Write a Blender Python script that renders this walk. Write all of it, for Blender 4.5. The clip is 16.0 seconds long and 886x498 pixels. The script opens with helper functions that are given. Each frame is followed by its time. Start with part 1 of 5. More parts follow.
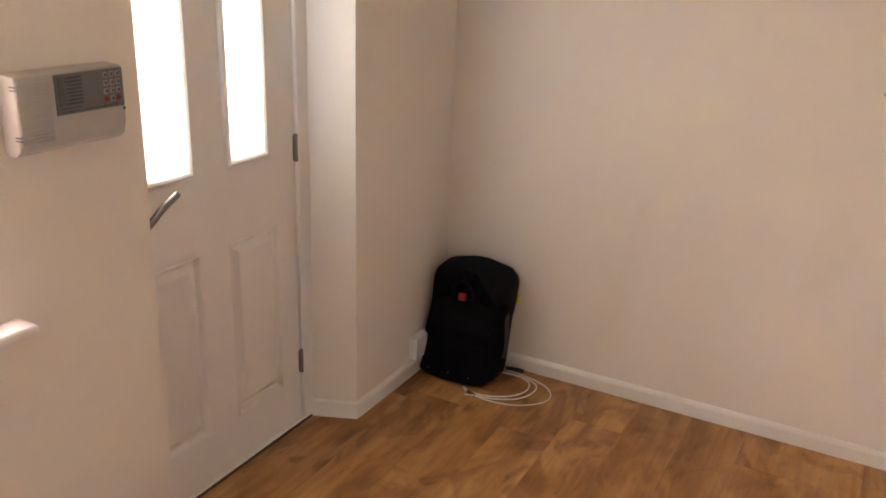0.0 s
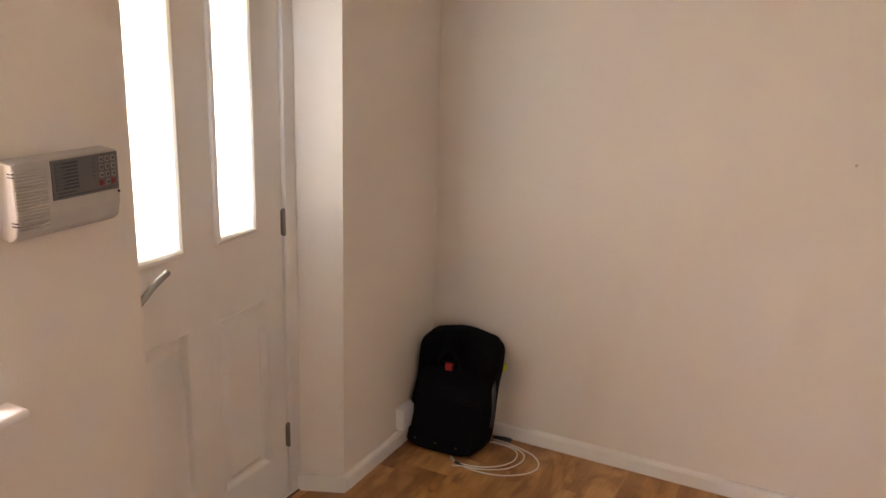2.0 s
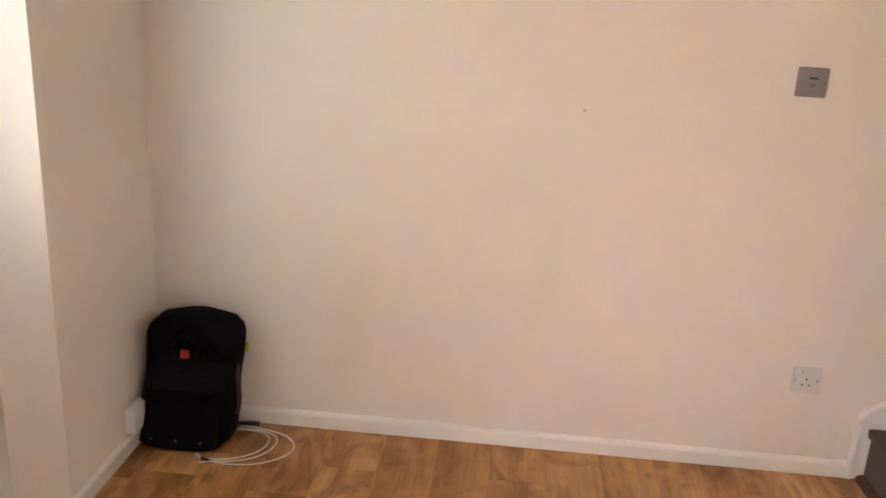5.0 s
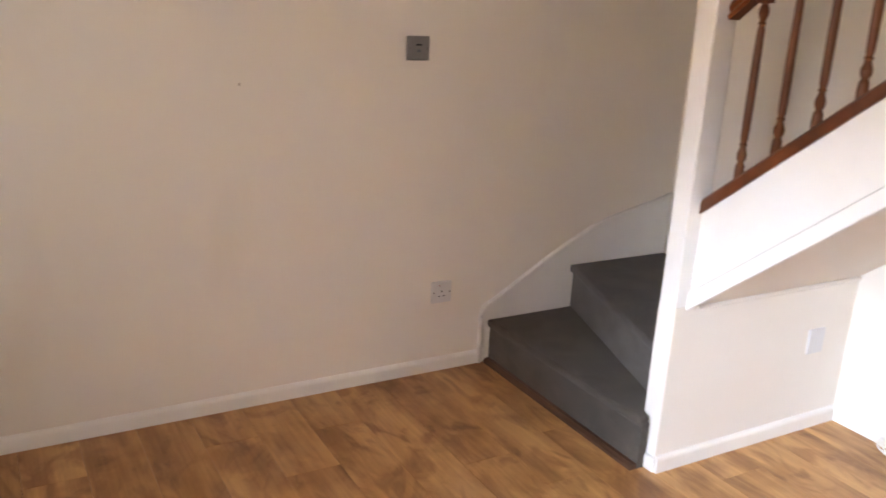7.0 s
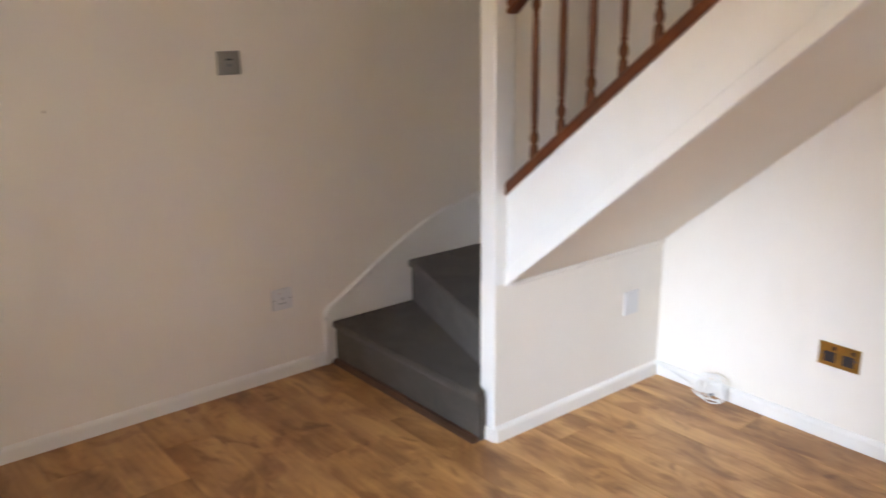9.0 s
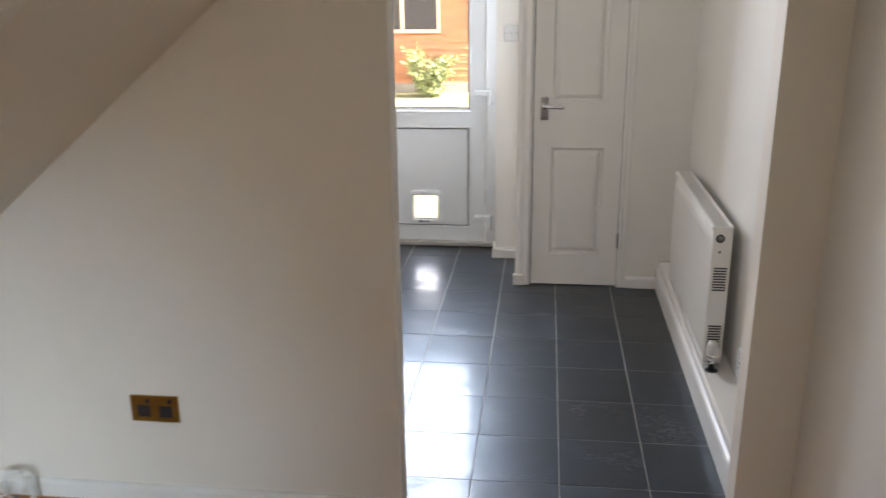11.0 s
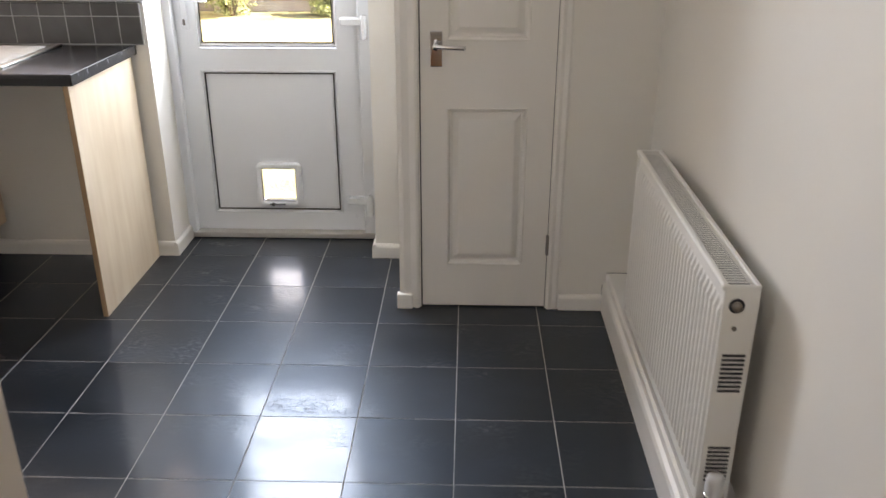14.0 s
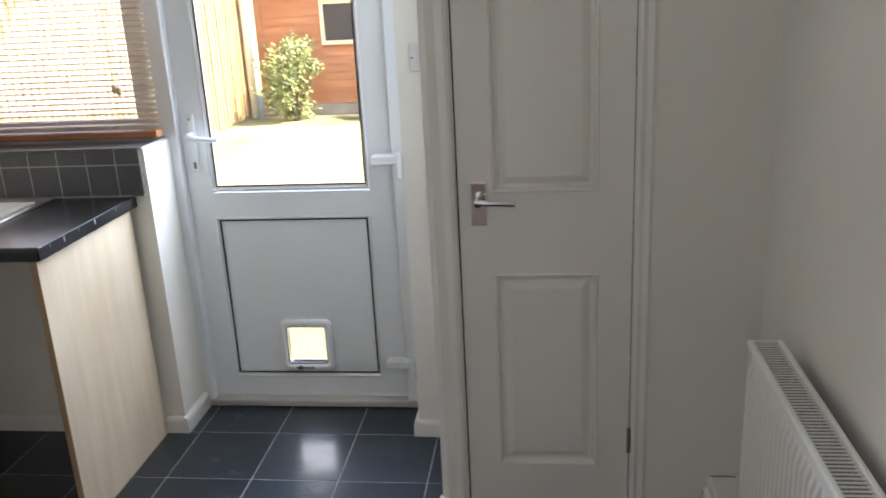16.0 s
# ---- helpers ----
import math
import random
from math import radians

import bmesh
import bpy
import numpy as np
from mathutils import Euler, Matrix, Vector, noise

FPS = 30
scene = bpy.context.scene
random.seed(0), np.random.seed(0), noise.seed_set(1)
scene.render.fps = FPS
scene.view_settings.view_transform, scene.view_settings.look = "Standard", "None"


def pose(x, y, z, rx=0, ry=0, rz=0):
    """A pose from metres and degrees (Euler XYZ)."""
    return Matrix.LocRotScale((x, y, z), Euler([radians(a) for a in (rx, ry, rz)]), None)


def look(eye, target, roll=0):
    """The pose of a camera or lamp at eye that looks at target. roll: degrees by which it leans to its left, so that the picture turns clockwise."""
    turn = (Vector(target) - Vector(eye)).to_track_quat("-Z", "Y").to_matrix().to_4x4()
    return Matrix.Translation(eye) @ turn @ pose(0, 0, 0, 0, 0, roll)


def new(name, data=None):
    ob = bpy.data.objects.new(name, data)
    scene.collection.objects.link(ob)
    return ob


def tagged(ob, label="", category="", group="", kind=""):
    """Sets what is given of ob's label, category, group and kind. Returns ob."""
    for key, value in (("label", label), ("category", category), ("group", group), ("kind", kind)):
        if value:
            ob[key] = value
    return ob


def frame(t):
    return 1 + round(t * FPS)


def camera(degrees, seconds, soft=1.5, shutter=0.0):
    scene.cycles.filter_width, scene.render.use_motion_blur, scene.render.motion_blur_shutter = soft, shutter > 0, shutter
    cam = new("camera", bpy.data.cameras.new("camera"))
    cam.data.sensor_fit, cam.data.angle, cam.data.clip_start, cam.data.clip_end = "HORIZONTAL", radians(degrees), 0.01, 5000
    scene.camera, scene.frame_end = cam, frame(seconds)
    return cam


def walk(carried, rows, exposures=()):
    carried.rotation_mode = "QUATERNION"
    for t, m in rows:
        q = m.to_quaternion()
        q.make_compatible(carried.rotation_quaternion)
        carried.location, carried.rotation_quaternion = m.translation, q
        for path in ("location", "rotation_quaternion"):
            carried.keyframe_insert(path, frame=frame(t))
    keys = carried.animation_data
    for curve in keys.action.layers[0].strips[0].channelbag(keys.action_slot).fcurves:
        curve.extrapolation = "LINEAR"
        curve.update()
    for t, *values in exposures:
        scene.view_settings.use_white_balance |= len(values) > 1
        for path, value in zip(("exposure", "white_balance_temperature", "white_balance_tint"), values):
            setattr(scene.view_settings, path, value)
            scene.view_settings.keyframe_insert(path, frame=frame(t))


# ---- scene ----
cam = camera(55.7, 16.0, 1.5, 0.5)
PATH = [
    (0, (1.498, -2.841, 1.595), (0.609, -1.182, 0.918), 2.0),
    (0.5, (1.46, -2.854, 1.613), (0.626, -1.146, 0.989), 1.7),
    (1, (1.479, -2.851, 1.619), (0.619, -1.144, 1.03), 1.5),
    (1.5, (1.499, -2.857, 1.624), (0.617, -1.152, 1.064), 1.3),
    (2, (1.481, -2.869, 1.637), (0.613, -1.149, 1.099), 1.7),
    (2.5, (1.479, -2.875, 1.644), (0.649, -1.128, 1.135), 2.1),
    (3, (1.483, -2.868, 1.64), (0.713, -1.086, 1.161), 2.3),
    (3.5, (1.511, -2.867, 1.632), (0.86, -1.045, 1.124), 2.3),
    (3.7, (1.498, -2.858, 1.629), (0.93, -1.016, 1.094), 2.8),
    (5.8, (0.947, -2.689, 1.546), (1.153, -0.794, 0.94), 1.6),
    (6, (0.858, -2.691, 1.545), (1.192, -0.817, 0.928), 1.3),
    (6.5, (0.683, -2.776, 1.547), (1.362, -1.003, 0.921), 1.4),
    (7, (0.631, -2.878, 1.561), (1.589, -1.222, 0.976), 3.0),
    (7.5, (0.598, -2.995, 1.557), (1.608, -1.354, 1.022), 1.9),
    (8, (0.616, -3.053, 1.55), (1.654, -1.422, 1.04), 0.9),
    (8.5, (0.634, -3.058, 1.542), (1.718, -1.461, 1.019), 0.4),
    (9, (0.707, -3.087, 1.544), (1.912, -1.588, 0.993), -0.8),
    (9.5, (0.803, -3.097, 1.551), (2.265, -1.847, 1.004), -0.5),
    (10, (1.01, -3.088, 1.551), (2.72, -2.2, 1.013), -1.0),
    (10.2, (1.079, -3.041, 1.567), (2.868, -2.337, 1.013), -0.9),
    (12.3, (2.079, -2.937, 1.483), (3.977, -2.948, 0.851), -2.4),
    (12.5, (2.195, -2.947, 1.47), (4.087, -2.989, 0.824), -3.0),
    (13, (2.467, -3.023, 1.443), (4.334, -3.091, 0.728), -2.7),
    (13.5, (2.667, -3.095, 1.436), (4.519, -3.078, 0.68), -1.7),
    (14, (2.881, -3.061, 1.414), (4.717, -3.006, 0.623), 0.0),
    (14.5, (3.095, -3.015, 1.425), (4.93, -2.972, 0.631), 0.2),
    (15, (3.248, -3.019, 1.437), (5.094, -2.979, 0.669), -0.6),
    (15.5, (3.423, -3.078, 1.472), (5.307, -2.963, 0.81), -1.2),
    (16, (3.537, -3.123, 1.484), (5.428, -2.883, 0.879), -2.9),
]
EXPOSURES = [
    (0, 4.75, 8900, 39),
    (2.0, 4.65, 8900, 39),
    (3.0, 4.55, 8900, 39),
    (3.7, 4.65, 8850, 39),
    (6, 5.4, 8300, 36),
    (6.5, 5.1, 8300, 36),
    (7, 4.6, 8300, 36),
    (8, 4.5, 8250, 34),
    (9.0, 4.3, 8000, 31),
    (9.5, 4.2, 7850, 29),
    (10.2, 3.65, 7900, 26),
    (12.5, 2.85, 8600, 25),
    (13.5, 2.87, 8600, 26),
    (14.5, 3.25, 8900, 28),
    (15.3, 3.1, 9000, 29),
    (16, 2.6, 7800, 23),
]
walk(cam, [(t, look(eye, target, roll)) for t, eye, target, roll in PATH],
     [(t, stops, kelvin, tint) for t, stops, kelvin, tint in EXPOSURES])

# ---- light ----
world = bpy.data.worlds.new("world")
scene.world = world
world.use_nodes = True
wn = world.node_tree.nodes
sky = wn.new("ShaderNodeTexSky")
sky.sky_type, sky.sun_disc = "NISHITA", False
sky.sun_elevation, sky.sun_rotation = radians(54), radians(185)
world.node_tree.links.new(sky.outputs[0], wn["Background"].inputs[0])
wn["Background"].inputs[1].default_value = 0.15
sun = new("sun", bpy.data.lights.new("sun", "SUN"))
sun.data.energy, sun.data.angle, sun.data.color = 4.6, radians(0.6), (1.0, 0.93, 0.82)
sun.matrix_world = look((6, -10, 20), (6 + 0.05, -10 + 0.585, 20 - 0.81))


def daylight(name, at, toward, w, h, watts, colour):
    lamp = bpy.data.lights.new(name, "AREA")
    lamp.shape, lamp.size, lamp.size_y, lamp.energy, lamp.color = "RECTANGLE", w, h, watts, colour
    ob = new(name, lamp)
    ob.matrix_world = look(at, toward)
    return ob


# lamps added for the front window's daylight: a warm wide fill, a cool beam for the partition corner
lamp = daylight("window_daylight", (-0.15, -2.365, 1.44), (1.85, -1.45, 1.20), 0.72, 1.0, 0.275, (1.0, 0.79, 0.57))
lamp.data.spread = radians(160)
# added narrow beam, aimed to brighten the low partition corner
lamp = daylight("window_daylight", (-0.20, -2.45, 1.32), (3.45, -1.24, -0.02), 0.46, 0.8, 0.47, (0.43, 0.73, 1.0))
lamp.data.spread = radians(38)

# the front door's two glass lights
for y in (-1.0005, -1.3095):
    lamp = daylight("door_daylight", (-0.10, y, 1.42), (0.23, y + 0.36, 1.34), 0.13, 0.80, 0.036, (0.50, 0.78, 1.0))
    lamp.data.spread = radians(140)
# the kitchen window's daylight
daylight("kitchen_daylight", (6.262, -1.13, 1.54), (4.0, -1.5, 1.3), 1.25, 0.88, 0.34, (0.95, 0.97, 1.0))
lamp = daylight("blind_daylight", (6.135, -1.13, 1.52), (4.0, -1.13, 1.52), 1.25, 0.88, 0.9, (0.90, 0.95, 1.0))
lamp.data.spread = radians(165)
# daylight through the back door's glass and its cat flap
lamp = daylight("back_door_daylight", (6.293, -2.2475, 1.384), (4.5, -2.2475, 1.384), 0.52, 1.07, 5.4, (0.53, 0.76, 1.0))
lamp.data.spread = radians(172)
lamp = daylight("cat_flap_daylight", (6.294, -2.252, 0.237), (4.5, -2.252, 0.237), 0.13, 0.13, 0.06, (0.80, 0.92, 1.0))
lamp.data.spread = radians(170)

# ---- materials ----
def nodes_of(name):
    m = bpy.data.materials.new(name)
    m.use_nodes = True
    t = m.node_tree
    return m, t, t.nodes["Principled BSDF"]


def noise_node(t, scale, detail=4.0, stretch=None, rnd=False):
    tc = t.nodes.new("ShaderNodeTexCoord")
    src = tc.outputs["Object"]
    if stretch or rnd:
        mp = t.nodes.new("ShaderNodeMapping")
        t.links.new(src, mp.inputs["Vector"])
        if stretch:
            mp.inputs["Scale"].default_value = stretch
        if rnd:
            oi = t.nodes.new("ShaderNodeObjectInfo")
            mu = t.nodes.new("ShaderNodeMath")
            mu.operation = "MULTIPLY"
            mu.inputs[1].default_value = 37.0
            t.links.new(oi.outputs["Random"], mu.inputs[0])
            co = t.nodes.new("ShaderNodeCombineXYZ")
            for k in range(3):
                t.links.new(mu.outputs[0], co.inputs[k])
            t.links.new(co.outputs[0], mp.inputs["Location"])
        src = mp.outputs["Vector"]
    n = t.nodes.new("ShaderNodeTexNoise")
    n.inputs["Scale"].default_value = scale
    n.inputs["Detail"].default_value = detail
    t.links.new(src, n.inputs["Vector"])
    return n


def ramp(t, src, stops):
    r = t.nodes.new("ShaderNodeValToRGB")
    e = r.color_ramp.elements
    while len(e) < len(stops):
        e.new(0.5)
    for k, (p, c) in enumerate(stops):
        e[k].position, e[k].color = p, (*c, 1)
    t.links.new(src, r.inputs["Fac"])
    return r


def mix(t, a, b, fac, kind="MIX"):
    m = t.nodes.new("ShaderNodeMix")
    m.data_type, m.blend_type = "RGBA", kind
    for sock, v in ((m.inputs["Factor"], fac), (m.inputs["A"], a), (m.inputs["B"], b)):
        if isinstance(v, (int, float)):
            sock.default_value = v
        elif isinstance(v, tuple):
            sock.default_value = (*v, 1)
        else:
            t.links.new(v, sock)
    return m.outputs["Result"]


def bump(t, p, height, strength, dist=0.002):
    b = t.nodes.new("ShaderNodeBump")
    b.inputs["Strength"].default_value, b.inputs["Distance"].default_value = strength, dist
    t.links.new(height, b.inputs["Height"])
    t.links.new(b.outputs[0], p.inputs["Normal"])


def paint(name, c, rough=0.5, vary=0.06, fine=60.0, coarse=2.2, strength=0.15, dist=0.001, metal=0.0, stretch=None):
    """A surface of one colour with stains at a large scale and grain at a small one."""
    m, t, p = nodes_of(name)
    big = noise_node(t, coarse, 5, stretch)
    small = noise_node(t, fine, 3, stretch)
    dark = tuple(v * (1 - vary) for v in c)
    light = tuple(min(1, v * (1 + vary * 0.5)) for v in c)
    col = ramp(t, big.outputs["Fac"], [(0.32, dark), (0.68, light)])
    t.links.new(mix(t, col.outputs["Color"], small.outputs["Color"], vary * 0.35, "SOFT_LIGHT"), p.inputs["Base Color"])
    p.inputs["Metallic"].default_value = metal
    rr = t.nodes.new("ShaderNodeMapRange")
    rr.inputs["To Min"].default_value, rr.inputs["To Max"].default_value = max(0.02, rough - 0.07), min(1, rough + 0.07)
    t.links.new(big.outputs["Fac"], rr.inputs["Value"])
    t.links.new(rr.outputs[0], p.inputs["Roughness"])
    if strength:
        bump(t, p, small.outputs["Fac"], strength, dist)
    return m


def wall_paint(name, c):
    m, t, p = nodes_of(name)
    big, mid, small = noise_node(t, 1.1, 5), noise_node(t, 7, 4), noise_node(t, 90, 3)
    scuffs = noise_node(t, 2.3, 6, (1, 1, 0.35))
    a = ramp(t, big.outputs["Fac"], [(0.3, tuple(v * 0.94 for v in c)), (0.7, c)])
    s = ramp(t, scuffs.outputs["Fac"], [(0.62, (1, 1, 1)), (0.74, (0.93, 0.91, 0.88))])
    t.links.new(mix(t, a.outputs["Color"], s.outputs["Color"], 0.6, "MULTIPLY"), p.inputs["Base Color"])
    p.inputs["Roughness"].default_value = 0.62
    p.inputs["Specular IOR Level"].default_value = 0.3
    bump(t, p, mix(t, mid.outputs["Fac"], small.outputs["Fac"], 0.45), 0.22, 0.003)
    return m


def laminate():
    m, t, p = nodes_of("oak_laminate")
    grain = noise_node(t, 60, 6, (1, 0.05, 1), True)
    streak = noise_node(t, 11, 5, (1, 0.16, 1), True)
    figure = noise_node(t, 6.5, 6, (1, 0.50, 1), True)
    figure.inputs["Distortion"].default_value = 1.3
    smudge = noise_node(t, 5.5, 4, (1, 0.6, 1), True)
    oi = t.nodes.new("ShaderNodeObjectInfo")
    tone = ramp(t, oi.outputs["Random"], [(0, (0.56, 0.288, 0.112)), (0.5, (0.60, 0.315, 0.127)), (1, (0.64, 0.342, 0.142))])
    g = ramp(t, grain.outputs["Fac"], [(0.35, (0.84, 0.79, 0.73)), (0.6, (1, 1, 1))])
    k = ramp(t, streak.outputs["Fac"], [(0.34, (0.62, 0.52, 0.42)), (0.56, (1, 1, 1)), (0.74, (1.12, 1.14, 1.16))])
    f = ramp(t, figure.outputs["Fac"], [(0.36, (0.58, 0.46, 0.36)), (0.50, (1, 1, 1)), (0.60, (0.95, 0.93, 0.9)), (0.70, (0.44, 0.32, 0.22))])
    u = ramp(t, smudge.outputs["Fac"], [(0.36, (0.60, 0.50, 0.41)), (0.54, (1, 1, 1))])
    col = mix(t, tone.outputs["Color"], g.outputs["Color"], 0.8, "MULTIPLY")
    col = mix(t, col, k.outputs["Color"], 0.75, "MULTIPLY")
    col = mix(t, col, f.outputs["Color"], 0.75, "MULTIPLY")
    t.links.new(mix(t, col, u.outputs["Color"], 0.8, "MULTIPLY"), p.inputs["Base Color"])
    p.inputs["Roughness"].default_value = 0.40
    bump(t, p, grain.outputs["Fac"], 0.1, 0.001)
    return m


def slate_tile():
    m, t, p = nodes_of("slate_tile")
    cloud = noise_node(t, 3.2, 7, (1, 0.7, 1), True)
    fine = noise_node(t, 60, 6, (1, 0.6, 1), True)
    wear = noise_node(t, 5.0, 8, (1, 0.8, 1), True)
    fleck = noise_node(t, 85, 6, (1, 0.55, 1), True)
    oi = t.nodes.new("ShaderNodeObjectInfo")
    tone = ramp(t, oi.outputs["Random"], [(0, (0.8, 0.82, 0.86)), (1, (1.1, 1.1, 1.1))])
    a = ramp(t, cloud.outputs["Fac"], [(0.32, (0.0035, 0.0050, 0.0080)), (0.55, (0.0070, 0.0095, 0.0145)), (0.72, (0.019, 0.024, 0.034))])
    # the polish is rubbed off in speckled patches
    patch = ramp(t, wear.outputs["Fac"], [(0.50, (0, 0, 0)), (0.72, (1, 1, 1))])
    speck = ramp(t, fleck.outputs["Fac"], [(0.44, (0, 0, 0)), (0.58, (1, 1, 1))])
    worn = mix(t, patch.outputs["Color"], speck.outputs["Color"], 1.0, "MULTIPLY")
    col = mix(t, a.outputs["Color"], tone.outputs["Color"], 1.0, "MULTIPLY")
    t.links.new(mix(t, col, (0.045, 0.050, 0.058), mix(t, (0, 0, 0), worn, 0.34)), p.inputs["Base Color"])
    r = ramp(t, cloud.outputs["Fac"], [(0.3, (0.34, 0.34, 0.34)), (0.7, (0.46, 0.46, 0.46))])
    t.links.new(r.outputs["Color"], p.inputs["Roughness"])
    p.inputs["Specular IOR Level"].default_value = 0.52
    # cool window haze is put into the reflection by a blue tint
    p.inputs["Specular Tint"].default_value = (0.52, 0.75, 1.0, 1)
    smear = noise_node(t, 11, 6, (1, 0.35, 1), True)
    film = ramp(t, smear.outputs["Fac"], [(0.36, (0.62, 0.62, 0.62)), (0.60, (1, 1, 1))])
    gloss = mix(t, (0.68, 0.68, 0.68), (0.24, 0.24, 0.24), worn)
    t.links.new(mix(t, gloss, film.outputs["Color"], 1.0, "MULTIPLY"), p.inputs["Coat Weight"])
    t.links.new(mix(t, (0.135, 0.135, 0.135), (0.34, 0.34, 0.34), worn), p.inputs["Coat Roughness"])
    bump(t, p, mix(t, cloud.outputs["Fac"], fine.outputs["Fac"], 0.45), 0.16, 0.002)
    under = p.inputs["Normal"].links[0].from_socket
    bump(t, p, worn, 0.45, 0.0012)
    t.links.new(under, p.inputs["Normal"].links[0].from_node.inputs["Normal"])
    t.links.new(p.inputs["Normal"].links[0].from_socket, p.inputs["Coat Normal"])
    return m


def wood(name, dark, light, rough, stretch, scale=14):
    m, t, p = nodes_of(name)
    grain = noise_node(t, scale, 6, stretch, True)
    big = noise_node(t, 3, 3, None, True)
    a = ramp(t, grain.outputs["Fac"], [(0.3, dark), (0.7, light)])
    b = ramp(t, big.outputs["Fac"], [(0.3, (0.82, 0.8, 0.78)), (0.7, (1, 1, 1))])
    t.links.new(mix(t, a.outputs["Color"], b.outputs["Color"], 0.8, "MULTIPLY"), p.inputs["Base Color"])
    p.inputs["Roughness"].default_value = rough
    bump(t, p, grain.outputs["Fac"], 0.15, 0.001)
    return m


def carpet_mat():
    m, t, p = nodes_of("grey_carpet")
    pile, big = noise_node(t, 420, 2), noise_node(t, 9, 5)
    a = ramp(t, pile.outputs["Fac"], [(0.3, (0.046, 0.035, 0.026)), (0.7, (0.118, 0.093, 0.072))])
    b = ramp(t, big.outputs["Fac"], [(0.35, (0.62, 0.62, 0.62)), (0.65, (1, 1, 1))])
    t.links.new(mix(t, a.outputs["Color"], b.outputs["Color"], 0.8, "MULTIPLY"), p.inputs["Base Color"])
    p.inputs["Roughness"].default_value = 0.95
    p.inputs["Sheen Weight"].default_value = 0.1
    bump(t, p, pile.outputs["Fac"], 0.7, 0.004)
    return m


def clear_glass(name, tint=(1, 1, 1), rough=0.0):
    m, t, p = nodes_of(name)
    p.inputs["Base Color"].default_value = (*tint, 1)
    p.inputs["Transmission Weight"].default_value = 1
    p.inputs["Roughness"].default_value = rough
    p.inputs["IOR"].default_value = 1.45
    return m


def frosted():
    m, t, p = nodes_of("obscured_glass")
    tr = t.nodes.new("ShaderNodeBsdfTranslucent")
    tr.inputs["Color"].default_value = (0.9, 0.93, 0.88, 1)
    mx = t.nodes.new("ShaderNodeMixShader")
    mx.inputs[0].default_value = 0.85
    p.inputs["Base Color"].default_value = (0.8, 0.82, 0.8, 1)
    p.inputs["Roughness"].default_value = 0.15
    n = noise_node(t, 45, 3)
    bump(t, p, n.outputs["Fac"], 0.5, 0.002)
    t.links.new(p.outputs[0], mx.inputs[1])
    t.links.new(tr.outputs[0], mx.inputs[2])
    t.links.new(mx.outputs[0], t.nodes["Material Output"].inputs["Surface"])
    return m


def leaf_mat(name, a, b):
    m, t, p = nodes_of(name)
    g = t.nodes.new("ShaderNodeNewGeometry")
    r = ramp(t, g.outputs["Random Per Island"], [(0, a), (1, b)])
    t.links.new(r.outputs["Color"], p.inputs["Base Color"])
    p.inputs["Roughness"].default_value = 0.6
    p.inputs["Subsurface Weight"].default_value = 0.0
    return m


def slat_mat():
    m, t, p = nodes_of("blind_wood")
    grain = noise_node(t, 16, 5, (1, 0.08, 1), True)
    a = ramp(t, grain.outputs["Fac"], [(0.3, (0.50, 0.32, 0.18)), (0.7, (0.62, 0.44, 0.28))])
    t.links.new(a.outputs["Color"], p.inputs["Base Color"])
    p.inputs["Roughness"].default_value = 0.35
    return m


M_WALL = wall_paint("warm_white_emulsion", (0.815, 0.752, 0.675))
M_KWALL = wall_paint("white_emulsion", (0.80, 0.768, 0.712))
M_CEIL = wall_paint("ceiling_white", (0.82, 0.81, 0.79))
M_GLOSS = paint("white_gloss_trim", (0.80, 0.772, 0.728), 0.34, 0.05, 70, 3, 0.08)
M_DOOR = paint("white_door_paint", (0.78, 0.748, 0.70), 0.42, 0.05, 120, 3, 0.15, 0.001, 0, (1, 1, 0.25))
M_UPVC = paint("white_plastic", (0.80, 0.82, 0.84), 0.3, 0.03, 90, 2, 0.04)
M_PLASTIC = paint("white_switch_plastic", (0.66, 0.65, 0.64), 0.3, 0.02, 100, 8, 0.02)
M_CREAMPL = paint("aged_plastic", (0.47, 0.45, 0.42), 0.4, 0.06, 120, 9, 0.08)
M_GREYPL = paint("grey_keypad_plastic", (0.16, 0.17, 0.19), 0.45, 0.05, 120, 12, 0.05)
# dark plastic, also used as painted shade inside holes and recesses
M_DARKPL_SHADE = paint("dark_plastic_and_recess_shade", (0.02, 0.02, 0.022), 0.45, 0.1, 100, 8, 0.05)
M_KEYPAD = paint("grey_keypad_face", (0.15, 0.15, 0.155), 0.45, 0.06, 120, 12, 0.05)
M_KEY = paint("worn_key_rubber", (0.30, 0.295, 0.29), 0.5, 0.1, 120, 12, 0.05)
M_LABEL = paint("label_print", (0.06, 0.065, 0.08), 0.5, 0.1, 100, 8, 0.0)
M_REDKEY = paint("red_key", (0.38, 0.025, 0.02), 0.4, 0.1, 100, 8, 0.02)
# black of the rubber seals, also the painted shade in gaps and slots
M_SEAL_GAP = paint("black_seal_and_gap_shade", (0.012, 0.012, 0.013), 0.55, 0.1, 60, 8, 0.05)
M_LAMINATE = laminate()
M_TILE = slate_tile()
M_GROUT = paint("pale_grout", (0.42, 0.42, 0.42), 0.85, 0.15, 200, 8, 0.3)
M_SPLASH = paint("grey_wall_tile", (0.115, 0.112, 0.112), 0.42, 0.2, 30, 9, 0.1)
M_SUB = paint("floor_screed", (0.05, 0.035, 0.025), 0.9, 0.1, 60, 3, 0.2)
M_CARPET = carpet_mat()
